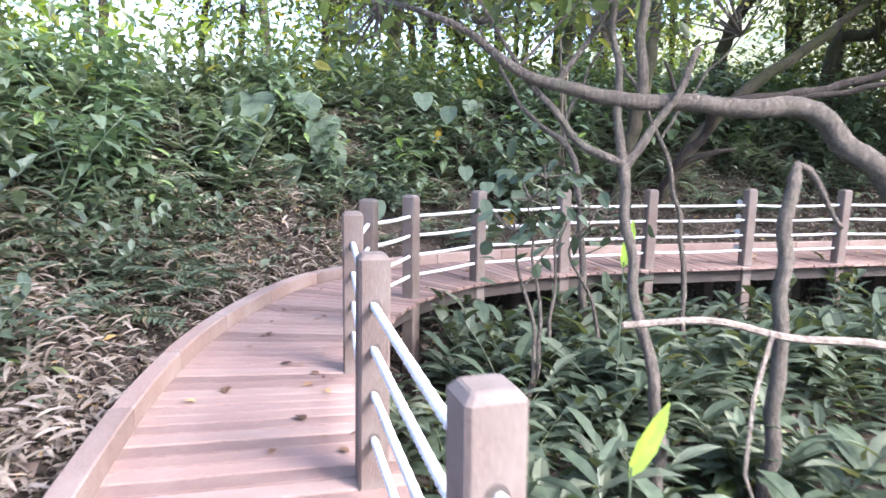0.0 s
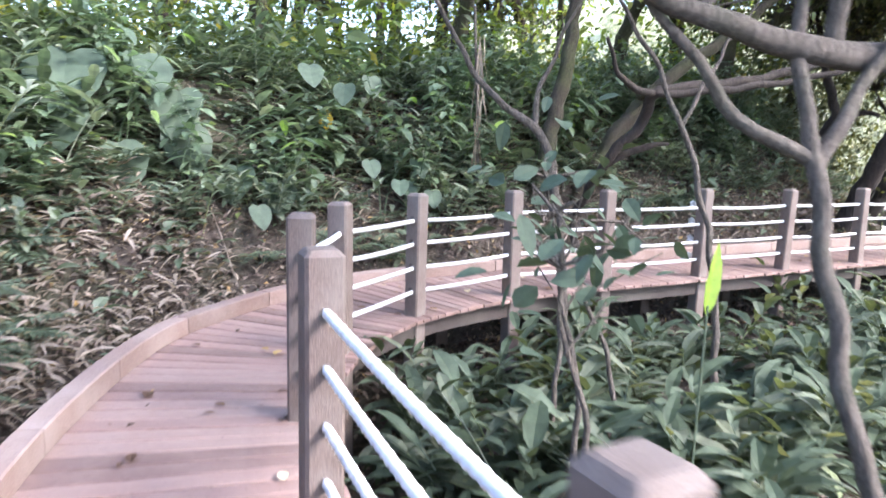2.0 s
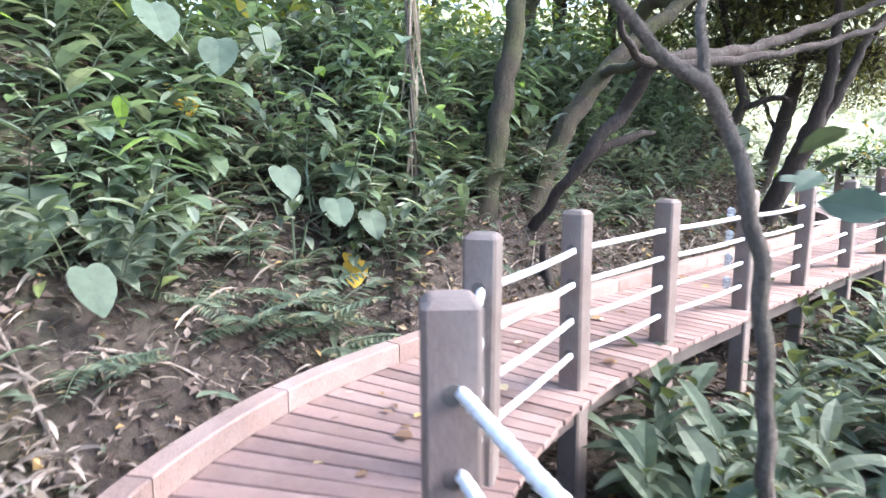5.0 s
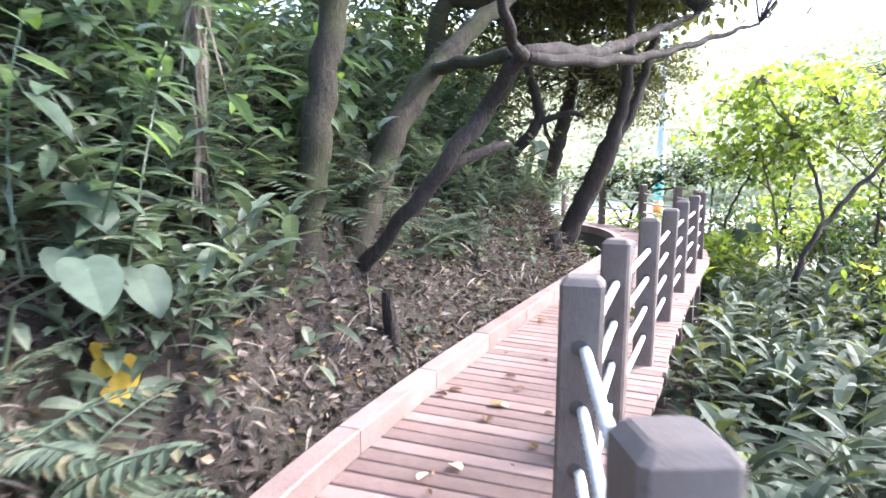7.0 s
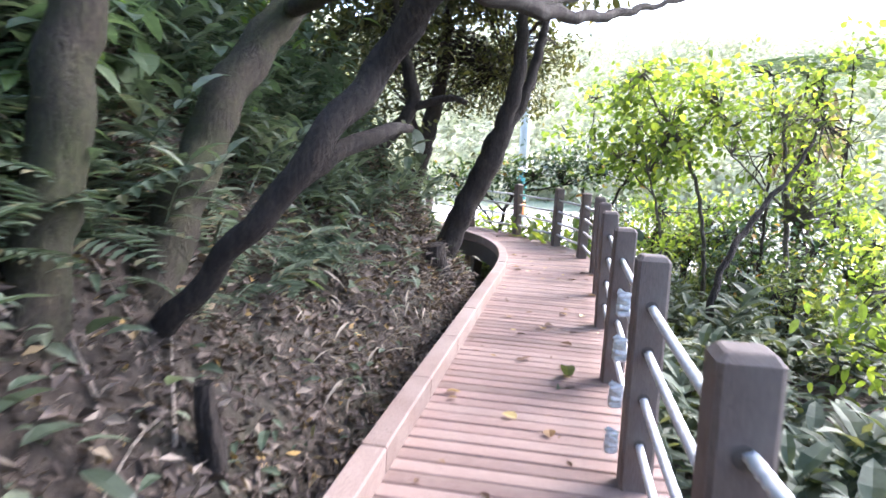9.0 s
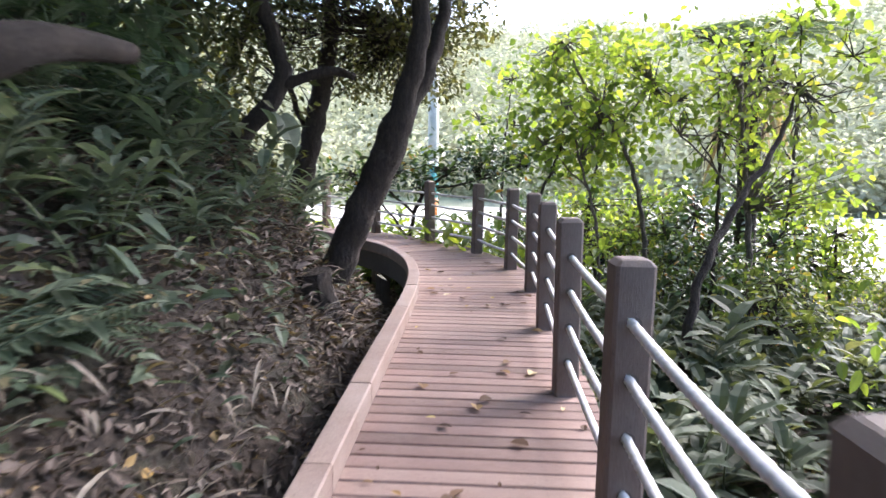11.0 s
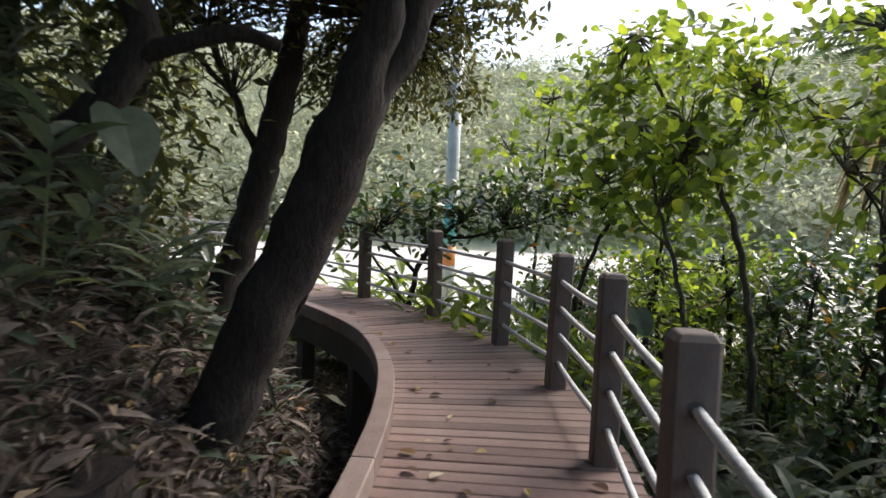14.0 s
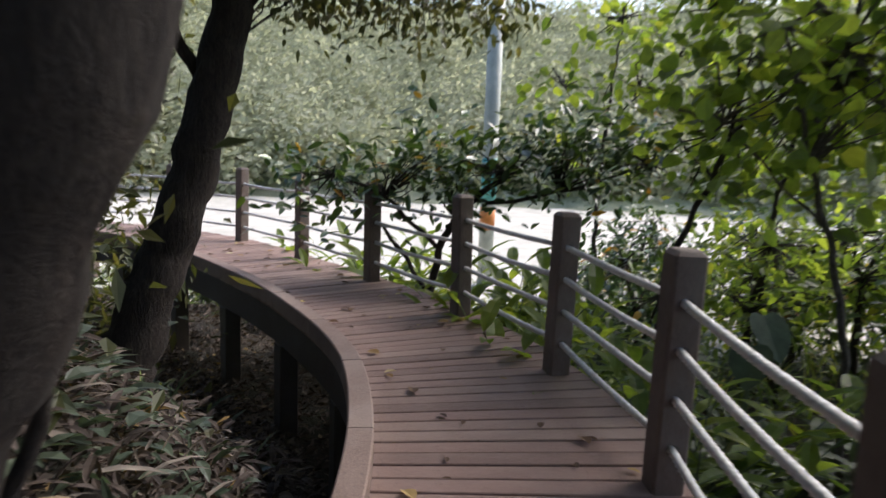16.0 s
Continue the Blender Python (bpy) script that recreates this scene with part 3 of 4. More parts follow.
small = [lance_plant(4, 0.55, 0.33, M_LANCE, "small green plant with pointed leaves on the bank", "bank plants") for _ in range(5)]
for q in small:
    q.name = "bank_plant"
sow(small, 250, (-4, 12), (2.5, 12.8), lambda x, y, s, u: (s > np.where(x < 4.2, 1.45, 1.75)) & (s < 4.0), "bank plants")


def tall_plant(stems, h, L):
    """Leafy stems as high as a person, with broad pointed leaves all the way up."""
    t = thing("tall_plant", "tall leafy plant with broad pointed grey-green leaves on the bank", "plant", "tall bank plants")
    B, S = Blades(), Blades()
    for k in range(stems):
        a = rng.uniform(0, 6.3)
        q = np.linspace(0, 1, 7)
        hh = h * rng.uniform(0.55, 1.1)
        pts = np.array([rng.normal() * 0.15, rng.normal() * 0.15, -0.05]) + np.outer(q, (0, 0, hh)) + np.outer(q ** 2, (math.cos(a) * 0.4 * hh, math.sin(a) * 0.4 * hh, -0.08 * hh))
        S.tube(pts, 0.009, 0.003, 4)
        n = 15
        tt = np.linspace(0.15, 1, n)
        base = np.stack([np.interp(tt, q, pts[:, c]) for c in range(3)], 1)
        a2 = rng.uniform(0, 6.3) + np.arange(n) * 2.4
        way = np.stack([np.cos(a2), np.sin(a2), rng.uniform(-0.3, 0.5, n)], 1)
        ll = L * rng.uniform(0.6, 1.2, n)
        B.add(base, way, (0, 0, 1), ll, ll * rng.uniform(0.32, 0.5, n), 0.35, 0.2)
    tagged(B.make("foliage", M_BANK, t), kind="stuff")
    tagged(S.make("stem", M_BANK, t), kind="stuff")
    return t


talls = [tall_plant(6, 1.1, 0.24), tall_plant(5, 1.4, 0.28), tall_plant(7, 0.8, 0.2), tall_plant(5, 1.7, 0.22)]
sow(talls, 130, (-4.5, 10.5), (2.5, 13), lambda x, y, s, u: (s > np.where(x < 4.2, 1.75, 2.3)) & (s < 4.4), "tall plants", size=(0.7, 1.15))


# loose ground cover: blades too many to count
def cover(n, xs, ys, keep, name, label, mat, L0, L1, aspect, upward=0.5):
    x, y = rng.uniform(*xs, n), rng.uniform(*ys, n)
    s, u = lateral(x, y)
    k = keep(x, y, s, u)
    x, y = x[k], y[k]
    base = np.stack([x, y, height(x, y) + rng.uniform(0.0, 0.22, len(x))], 1)
    L = rng.uniform(L0, L1, len(x))
    B = Blades()
    B.add(base, polar(len(x)) + (0, 0, 1) * rng.uniform(0, 2 * upward, (len(x), 1)), (0, 0, 1) + 0.3 * rng.normal(size=(len(x), 3)), L, L * aspect, 0.4, 0.25)
    tagged(B.make(name, mat), label, "undergrowth", kind="stuff")


cover(52000, (-7, 14.5), (3, 16), lambda x, y, s, u: (s > 1.25) & (s < 8) & (rng.random(len(s)) < smooth(1.0, 2.7, s + 0.4 * np.sin(1.3 * x + y))), "undergrowth", "mixed green undergrowth covering the upper bank", M_LANCE, 0.1, 0.28, 0.34)
cover(9000, (-7, 14.5), (3, 16), lambda x, y, s, u: (s > 1.0) & (s < 6), "fern_cover", "low fern leaflets among the leaf litter", M_FERN, 0.06, 0.18, 0.3)
cover(16000, (-4, 14.5), (3, 14), lambda x, y, s, u: (s > 0.95) & (s < 3.0) & (np.sin(2.1 * x + 1.3 * y) + np.sin(1.7 * y - 0.9 * x) > -0.5), "dry_growth", "dry drooping grass and fern remains on the bank", M_DRY, 0.1, 0.32, 0.07, 0.6)
cover(9000, (9.5, 14.5), (8.5, 13), lambda x, y, s, u: (s > 0.8) & (s < 2.6), "dry_growth", "withered brown fern and twigs on the slope beside the deck", M_LITTER, 0.08, 0.22, 0.2, 0.6)
cover(23000, (-4.5, 0.7), (0.5, 9.2), lambda x, y, s, u: (s > 0.8) & (s < 2.3) & (np.sin(2.3 * x + 1.1 * y) + np.sin(1.9 * y - 1.3 * x) > -0.9), "dry_growth", "withered grey-brown fern fronds matted over the bank", M_DRY, 0.08, 0.24, 0.16, 0.5)
cover(14000, (0, 20), (-3, 8.4), lambda x, y, s, u: (s < -0.75) & (s > -8), "undergrowth", "dense green undergrowth on the low ground", M_LANCE_DIM, 0.16, 0.42, 0.27)
cover(9000, (11.5, 20), (5.5, 15), lambda x, y, s, u: (s < -0.78) & (s > -2.2) & (rng.random(len(s)) < 0.75), "undergrowth", "long-leaved plants crowding under the railing", M_LANCE_DIM, 0.22, 0.55, 0.2, 1.1)
cover(7000, (16, 24), (0, 17), lambda x, y, s, u: (s < -0.8), "tall_grass", "tall grass at the edge of the clearing", M_GRASS, 0.3, 0.8, 0.05, 1.5)
cover(1600, (10, 19), (9, 17), lambda x, y, s, u: (s > 1.2), "tall_grass", "grass and weeds beside the boardwalk", M_LANCE_DIM, 0.15, 0.5, 0.08, 1.0)


# broad heart-shaped leaves on long stalks
def heart(B, tip_at, way, size, normal):
    way, normal = unit(np.array(way, float)), unit(np.array(normal, float))
    side = np.cross(way, normal)
    out = [(-0.19, 0.0), (-0.26, 0.13), (-0.25, 0.26), (-0.13, 0.38), (0.1, 0.42), (0.36, 0.35), (0.58, 0.2), (0.74, 0.03)]
    c = np.array(tip_at, float)
    v = [c]
    for x, y in out + [(x, -y) for x, y in out[::-1][0:]][0:]:
        v.append(c + way * size * x + side * size * y + normal * size * (0.10 * abs(y) - 0.12 * x * x))
    v.append(c + way * size * 0.45 - normal * size * 0.03)
    n = B.n
    k = len(v)
    last = k - 1
    fs = [(n, n + i, n + i + 1) for i in range(1, 5)] + [(n, n + 5, n + last)] + [(n + last, n + i, n + i + 1) for i in range(5, 12)] + [(n + last, n + 12, n)] + [(n, n + i, n + i + 1) for i in range(12, 16)]
    B.v.append(np.array(v))
    B.f.extend(fs)
    B.n += k


def broad_plant(root, leaves, label, mat=None):
    """leaves: (x, y, z, size, heading)"""
    t = thing("broad_leaf_plant", label, "plant", "broad-leaved plants")
    t.location = root
    o = np.array(root)
    for x, y, z, size, a in leaves:
        p = np.array([x, y, z]) - o
        S = Blades()
        S.tube(np.array([(0, 0, 0), p * (0.3, 0.3, 0.75), p]), 0.012, 0.006, 5)
        stalk = S.make("stalk", M_LANCE, t)
        B = Blades()
        a = radians(a)
        a += rng.uniform(-0.3, 0.3)
        dip = rng.uniform(0.8, 1.7)
        heart(B, p, (math.cos(a), math.sin(a), -dip), size, (dip * math.cos(a), dip * math.sin(a), 1))
        B.make("leaf_blade", mat or M_TARO, t)
    return t


def rooted(x, y, dz=-0.05):
    return (x, y, ground_z(x, y) + dz)


BL = "plant with broad heart-shaped grey-green leaves on the bank"
broad_plant(rooted(-0.6, 10.0), [(-0.81, 8.8, 1.62, 0.8, -80), (-0.29, 8.9, 1.27, 0.62, -75), (-0.66, 9.0, 2.04, 0.8, -85), (-0.97, 8.6, 1.06, 0.45, -70), (-1.3, 8.9, 1.75, 0.6, -60)], BL)
broad_plant(rooted(0.3, 9.9), [(0.33, 9.3, 1.44, 0.6, -80), (0.27, 9.4, 1.8, 0.62, -95), (-0.14, 8.9, 0.92, 0.48, -80), (0.0, 9.4, 2.15, 0.55, -70)], BL)
broad_plant(rooted(1.0, 9.8), [(0.79, 9.24, 1.08, 0.5, -95), (1.22, 9.2, 0.94, 0.45, -110), (0.95, 8.8, 0.74, 0.28, -90)], BL)
broad_plant(rooted(-1.9, 9.0), [(-1.9, 8.8, 1.5, 0.42, -80), (-2.3, 8.6, 1.3, 0.42, -50), (-1.6, 8.9, 1.95, 0.45, -70)], BL)
broad_plant(rooted(2.3, 10.4), [(2.13, 9.8, 2.05, 0.32, -100), (2.42, 9.7, 2.15, 0.3, -90), (1.75, 9.9, 2.25, 0.36, -80)], BL)
broad_plant(rooted(2.5, 9.5), [(2.5, 8.95, 1.0, 0.24, -100), (2.25, 9.2, 1.2, 0.26, -80)], BL)
broad_plant(rooted(3.0, 10.1), [(2.83, 9.5, 0.95, 0.27, -110), (3.11, 9.4, 0.84, 0.27, -105), (3.0, 9.6, 1.2, 0.3, -95)], BL)
broad_plant(rooted(3.2, 10.1), [(2.99, 9.45, 0.46, 0.24, -115)], "single yellowed heart-shaped leaf hanging over the bank", M_YELLOW)
broad_plant(rooted(1.95, 10.6), [(1.93, 9.95, 1.72, 0.24, -100)], "single yellowed broad leaf in the ferns", M_YELLOW)
broad_plant(rooted(8.0, 10.0), [(7.7, 9.7, 0.9, 0.22, -70), (8.2, 9.8, 1.0, 0.2, -90)], BL)
broad_plant(rooted(11.3, 10.3), [(11.2, 10.0, 1.68, 0.4, -120), (11.6, 10.1, 1.6, 0.3, -60)], "plant with a broad grey leaf beside the leaning tree")
broad_plant(rooted(3.2, 10.1), [(3.02, 9.55, 0.52, 0.2, -95)], "single yellowed heart-shaped leaf hanging over the bank", M_YELLOW)
broad_plant(rooted(2.05, 10.6), [(2.05, 10.4, 1.8, 0.25, -80)], "single yellowed broad leaf in the ferns", M_YELLOW)
broad_plant(rooted(8.0, 10.0), [(7.7, 9.7, 0.9, 0.22, -70), (8.2, 9.8, 1.0, 0.2, -90)], BL)
broad_plant(rooted(14.6, 7.0), [(14.5, 7.0, 0.2, 0.3, 150), (14.9, 6.8, 0.3, 0.35, 200)], "broad-leaved plant growing beside the railing")


def spear_plant(x, y, h, tilt, label):
    t = thing("spear_leaf_plant", label, "plant", "spear-leaved plants")
    t.location = rooted(x, y, 0)
    z0 = -ground_z(x, y)
    B = Blades()
    B.add([(0, 0, z0 + h - 0.35)], [(tilt, 0.1, 1)], (0, -1, 0.3), 0.38, 0.1, 0, 0.3)
    B.make("leaf_blade", M_SPEAR, t)
    S = Blades()
    S.tube(np.array([(0, 0, 0), (0.01, 0, z0 + h - 0.3)]), 0.008, 0.006, 5)
    S.make("stalk", M_LANCE, t)


spear_plant(2.31, 4.47, 0.98, 0.25, "bright lime spear-shaped new leaf on a stalk")
spear_plant(1.35, 2.45, 0.45, 0.6, "bright lime spear-shaped new leaf on a stalk")
spear_plant(15.2, 7.3, 0.2, 0.4, "bright lime spear-shaped new leaf by the railing")

# trees on the bank
tree("bank_tree", "upright slim tree with mossy green bark on the bank", [[(4.75, 9.9, 0.1, 0.17), (4.84, 9.86, 0.56, 0.125), (5.04, 9.9, 1.14, 0.115), (5.2, 9.9, 1.97, 0.11), (5.36, 9.9, 2.66, 0.10), (5.6, 10.1, 4.2, 0.08), (5.8, 10.4, 6.0, 0.04)]],
     [(5.8, 10.6, 5.6, 1.6, 1.6, 1.3, 60, 14)], M_MOSSY, M_CROWN, 0.12)
tree("leaning_tree", "leaning brown tree with crossing limbs over the boardwalk",
     [[(5.55, 10.0, 0.3, 0.17), (5.7, 9.9, 0.78, 0.13), (5.96, 9.9, 1.13, 0.12), (6.25, 9.85, 1.67, 0.115), (6.73, 9.7, 2.25, 0.105), (7.2, 9.5, 2.71, 0.09), (7.85, 9.3, 3.18, 0.075), (8.6, 9.0, 3.9, 0.05)],
      [(6.7, 9.7, 2.22, 0.06), (6.16, 9.3, 2.17, 0.055), (5.63, 8.6, 2.14, 0.05)]],
     [(8.6, 9.4, 4.5, 1.5, 1.5, 0.9, 80, 14)], M_MOSSY, M_CROWN, 0.11)
tree("forked_tree", "dark crooked tree stretching bare limbs over the boardwalk",
     [[(5.6, 10.0, 0.3, 0.07), (5.48, 9.5, 0.8, 0.055), (5.45, 9.16, 1.18, 0.06), (5.55, 8.98, 1.46, 0.066), (5.8, 8.82, 1.8, 0.068), (5.68, 8.53, 2.13, 0.068), (6.2, 8.4, 2.24, 0.065), (7.16, 8.3, 2.38, 0.062), (8.5, 8.1, 2.75, 0.05), (10.2, 7.7, 3.3, 0.03)],
      [(5.45, 9.16, 1.18, 0.05), (5.7, 8.98, 1.40, 0.046), (5.95, 8.85, 1.49, 0.042), (6.25, 8.8, 1.53, 0.02)],
      [(5.66, 8.48, 2.12, 0.05), (6.6, 8.2, 2.22, 0.045), (7.7, 7.9, 2.42, 0.04), (8.9, 7.5, 2.75, 0.032), (10.0, 7.0, 3.1, 0.018)],
      [(5.63, 8.5, 2.13, 0.045), (5.3, 8.48, 2.18, 0.04), (5.05, 8.45, 2.3, 0.032), (4.8, 8.4, 2.7, 0.02)]],
     [(10.4, 7.4, 4.0, 1.2, 1.2, 0.6, 40, 10)], M_BARK, M_CROWN, 0.1)
tree("kerb_tree", "thick dark leaning tree with a forked trunk beside the kerb",
     [[(11.15, 9.95, -0.6, 0.27), (11.2, 9.72, -0.15, 0.2), (11.22, 9.54, 0.2, 0.165), (11.2, 9.39, 0.55, 0.152), (11.22, 9.18, 1.02, 0.147), (11.22, 9.05, 1.31, 0.148), (11.2, 8.92, 1.62, 0.15), (11.22, 8.83, 1.95, 0.108), (11.22, 8.71, 2.5, 0.09), (11.3, 8.7, 3.6, 0.06), (11.5, 8.7, 5.0, 0.03)],
      [(11.23, 8.94, 1.58, 0.10), (11.36, 8.78, 1.92, 0.088), (11.5, 8.62, 2.3, 0.08), (12.1, 8.5, 3.1, 0.06), (13.4, 8.6, 3.6, 0.04), (14.9, 9.3, 3.2, 0.02)],
      [(11.33, 8.85, 1.8, 0.02), (11.3, 8.98, 1.3, 0.018), (11.33, 9.2, 0.7, 0.016), (11.3, 9.42, 0.2, 0.014)]],
     [(14.4, 8.9, 3.2, 1.3, 1.0, 0.5, 130, 15), (15.7, 9.6, 2.8, 0.9, 1.35, 0.6, 210, 15), (12.5, 9.0, 5.4, 2.4, 2.2, 1.0, 180, 16), (14.0, 10.8, 3.4, 1.0, 0.9, 0.6, 80, 14)], M_BARK, M_OLIVE, 0.085)
tree("bank_tree", "dark leaning tree at the end of the bank", [[(14.3, 11.25, -0.6, 0.24), (14.5, 11.0, 0.3, 0.18), (14.65, 10.8, 1.0, 0.165), (14.8, 10.6, 2.0, 0.15), (15.0, 10.4, 3.4, 0.11), (15.2, 10.5, 4.8, 0.04)],
     [(14.85, 10.75, 1.7, 0.05), (14.5, 10.9, 2.3, 0.04), (13.9, 10.9, 2.8, 0.02)]],
     [(15.1, 11.0, 3.4, 1.4, 1.4, 0.8, 130, 14)], M_BARK, M_OLIVE, 0.085)
tree("crooked_tree", "crooked dark tree with low limbs on the bank", [[(11.2, 10.9, 0.6, 0.13), (11.35, 10.5, 1.5, 0.10), (11.5, 10.1, 2.1, 0.09), (11.45, 10.3, 2.9, 0.07), (11.3, 10.6, 4.2, 0.04)],
     [(11.45, 10.2, 2.0, 0.06), (11.58, 9.7, 2.2, 0.05), (11.7, 9.4, 2.15, 0.035)]],
     [(11.2, 10.7, 4.0, 1.4, 1.4, 0.9, 100, 14)], M_BARK, M_OLIVE, 0.09)

def curved_stick(pts, r, label):
    B = Blades()
    B.tube(curve_through(pts, 0.08), r, r * 0.5, 6)
    tagged(B.make("stick", M_DEADWOOD), label, "stick", "sticks on the bank")


for k in range(26):
    i = int(rng.integers(30, 170))
    w = mid_way[i]
    p = mid_line[i] + np.array([-w[1], w[0]]) * rng.uniform(0.95, 2.4)
    a, L = rng.uniform(0, 6.3), rng.uniform(0.25, 0.8)
    q = p + np.array([math.cos(a), math.sin(a)]) * L
    m = (p + q) / 2
    curved_stick([(p[0], p[1], ground_z(*p) + 0.03), (m[0], m[1], ground_z(*m) + 0.06), (q[0], q[1], ground_z(*q) + 0.03)], rng.uniform(0.006, 0.013), "thin dry stick lying on the bank")

# hanging dry fronds on a thin stem
dead = thing("dead_fern_stem", "thin stem draped with hanging dry brown fronds", "dead plant")
B = Blades()
B.tube(np.array([(4.05, 9.92, 0.3), (4.0, 9.9, 1.2), (3.96, 9.9, 1.9), (3.9, 9.95, 3.2)]), 0.025, 0.018, 7)
B.make("stem", M_PALE, dead)
B = Blades()
n = 34
zz = rng.uniform(1.5, 2.9, n)
B.add(np.stack([3.96 + rng.normal(size=n) * 0.03, 9.88 + rng.normal(size=n) * 0.03, zz], 1), np.stack([rng.normal(size=n) * 0.12, rng.normal(size=n) * 0.12, -np.ones(n)], 1), rng.normal(size=(n, 3)), rng.uniform(0.3, 0.8, n), 0.02, 0, 0.3)
B.make("dry_fronds", M_DRY, dead)

# small trees on the low ground beside the first bend
tree("slender_tree", "slender grey tree forking above the undergrowth", [[(2.05, 3.3, -0.9, 0.045), (1.98, 3.35, 0.12, 0.036), (1.9, 3.48, 0.6, 0.032), (1.87, 3.64, 1.25, 0.031), (1.86, 3.68, 1.42, 0.03), (1.86, 3.8, 1.95, 0.022), (1.8, 3.9, 3.0, 0.013)],
     [(1.86, 3.67, 1.38, 0.032), (2.1, 3.68, 1.7, 0.026), (2.3, 3.62, 2.1, 0.02)], [(1.87, 3.68, 1.4, 0.028), (1.6, 3.83, 1.6, 0.024), (1.3, 3.98, 2.0, 0.016), (1.0, 4.1, 2.5, 0.01)]],
     [(1.4, 4.2, 2.7, 1.0, 0.8, 0.4, 40, 10)], M_PALE, M_CROWN, 0.11)
tree("arching_tree", "pale bare arching limb over the undergrowth", [[(4.3, 3.0, -0.9, 0.09), (3.9, 3.2, 0.5, 0.08), (3.45, 3.38, 1.34, 0.075), (3.2, 3.46, 1.56, 0.07), (2.96, 3.55, 1.76, 0.065), (2.49, 3.65, 1.77, 0.055), (2.02, 3.75, 1.8, 0.05), (1.56, 3.86, 1.86, 0.04), (1.22, 3.96, 2.02, 0.03), (0.8, 4.1, 2.3, 0.02), (0.5, 4.3, 2.4, 0.01)],
     [(2.0, 3.75, 1.8, 0.035), (1.98, 3.75, 2.3, 0.03), (1.96, 3.8, 3.2, 0.02)], [(1.5, 3.9, 1.88, 0.02), (1.75, 3.95, 2.2, 0.016), (2.0, 4.0, 2.6, 0.01)]],
     [(1.9, 4.3, 3.1, 1.6, 1.0, 0.4, 60, 10), (0.5, 4.35, 2.2, 0.4, 0.35, 0.22, 16, 8)], M_PALE, M_CROWN, 0.1)
tree("slender_tree", "slender grey sapling in front of the railing", [[(3.3, 5.2, -0.9, 0.03), (3.35, 5.3, 0.3, 0.024), (3.3, 5.5, 1.2, 0.022), (3.1, 5.7, 1.9, 0.018), (2.7, 5.9, 2.6, 0.012)],
     [(3.2, 5.6, 1.6, 0.016), (3.6, 5.7, 2.1, 0.013), (4.1, 5.8, 2.6, 0.008)]], [(3.2, 5.8, 3.0, 1.2, 0.9, 0.5, 45, 10)], M_PALE, M_CROWN, 0.1)
tree("crossing_tree", "crooked sapling crossing in front of the railing", [[(2.86, 6.25, -0.9, 0.042), (2.82, 6.33, 0.3, 0.037), (2.78, 6.4, 1.0, 0.035), (2.75, 6.5, 1.35, 0.034), (2.63, 6.59, 1.62, 0.034), (2.35, 6.75, 1.82, 0.026), (2.1, 6.9, 2.25, 0.02), (1.8, 7.0, 2.8, 0.012)], [(2.65, 6.58, 1.58, 0.026), (2.72, 6.66, 1.85, 0.022), (2.95, 6.7, 2.3, 0.016), (3.2, 6.7, 2.8, 0.01)]], [(2.3, 6.8, 3.1, 0.9, 0.7, 0.4, 30, 9)], M_PALE, M_CROWN, 0.1)
for x, y, h in ((1.75, 5.0, 1.1), (2.1, 5.6, 1.25), (2.5, 5.3, 1.0), (1.5, 4.6, 0.9)):
    q = rng.normal(size=4) * 0.12
    tree("sapling", "thin sapling with a few broad pale leaves", [[(x, y, -0.9, 0.02), (x + q[0], y + q[1], 0.0, 0.017), (x + q[2], y + q[3], h * 0.6, 0.012), (x, y, h, 0.006)], [(x + q[2], y + q[3], h * 0.5, 0.01), (x + 0.3, y, h * 0.8, 0.005)]],
         [(x, y, h, 0.28, 0.28, 0.18, 6, 4)], M_PALE, M_TARO, 0.14, "saplings by the first bend", 0.6)
tree("dead_tree", "broken dead trunk with a bent pale top", [[(2.73, 3.28, -0.95, 0.050), (2.73, 3.28, 0.35, 0.045), (2.76, 3.35, 0.84, 0.045), (2.81, 3.40, 1.27, 0.040), (2.87, 3.42, 1.43, 0.030), (2.98, 3.37, 1.31, 0.018), (3.10, 3.31, 1.06, 0.014)]], [], M_PALE, M_CROWN, 0.1)
fallen = thing("fallen_branch", "bare pale fallen branch lying across the undergrowth", "branch")
B = Blades()
B.tube(curve_through([(1.5, 2.87, 0.66), (1.92, 2.78, 0.69), (2.3, 2.69, 0.61), (2.8, 2.57, 0.57), (3.4, 2.4, 0.3), (3.9, 2.2, -0.9)], 0.1), 0.018, 0.03, 7)
B.tube(np.array([(2.2, 2.7, 0.62), (2.05, 2.6, 0.35), (2.0, 2.55, 0.0), (2.1, 2.5, -0.3)]), 0.012, 0.006, 5)
B.make("branch", M_DEADWOOD, fallen)

def stump(x, y, z, r, h, label):
    t = np.linspace(0, 1, 7)
    rad = r * (1.25 - 0.45 * t)
    rad = np.r_[rad, r * 0.55]
    p = np.stack([x + 0.03 * np.sin(5 * t), y + 0.03 * t, z - 0.15 + (h + 0.15) * t], 1)
    p = np.vstack([p, p[-1] + (0, 0, -0.05)])
    v, f = tube_data(p, rad, 14, 0.12)
    tagged(mesh_ob("stump", v, f, M_BARK), label, "stump", "stumps on the bank")


stump(10.15, 9.42, ground_z(10.15, 9.42), 0.17, 0.32, "low rotten dark stump beside the kerb")
stump(5.2, 9.3, ground_z(5.2, 9.3), 0.05, 0.4, "thin dark broken stump in the leaf litter")


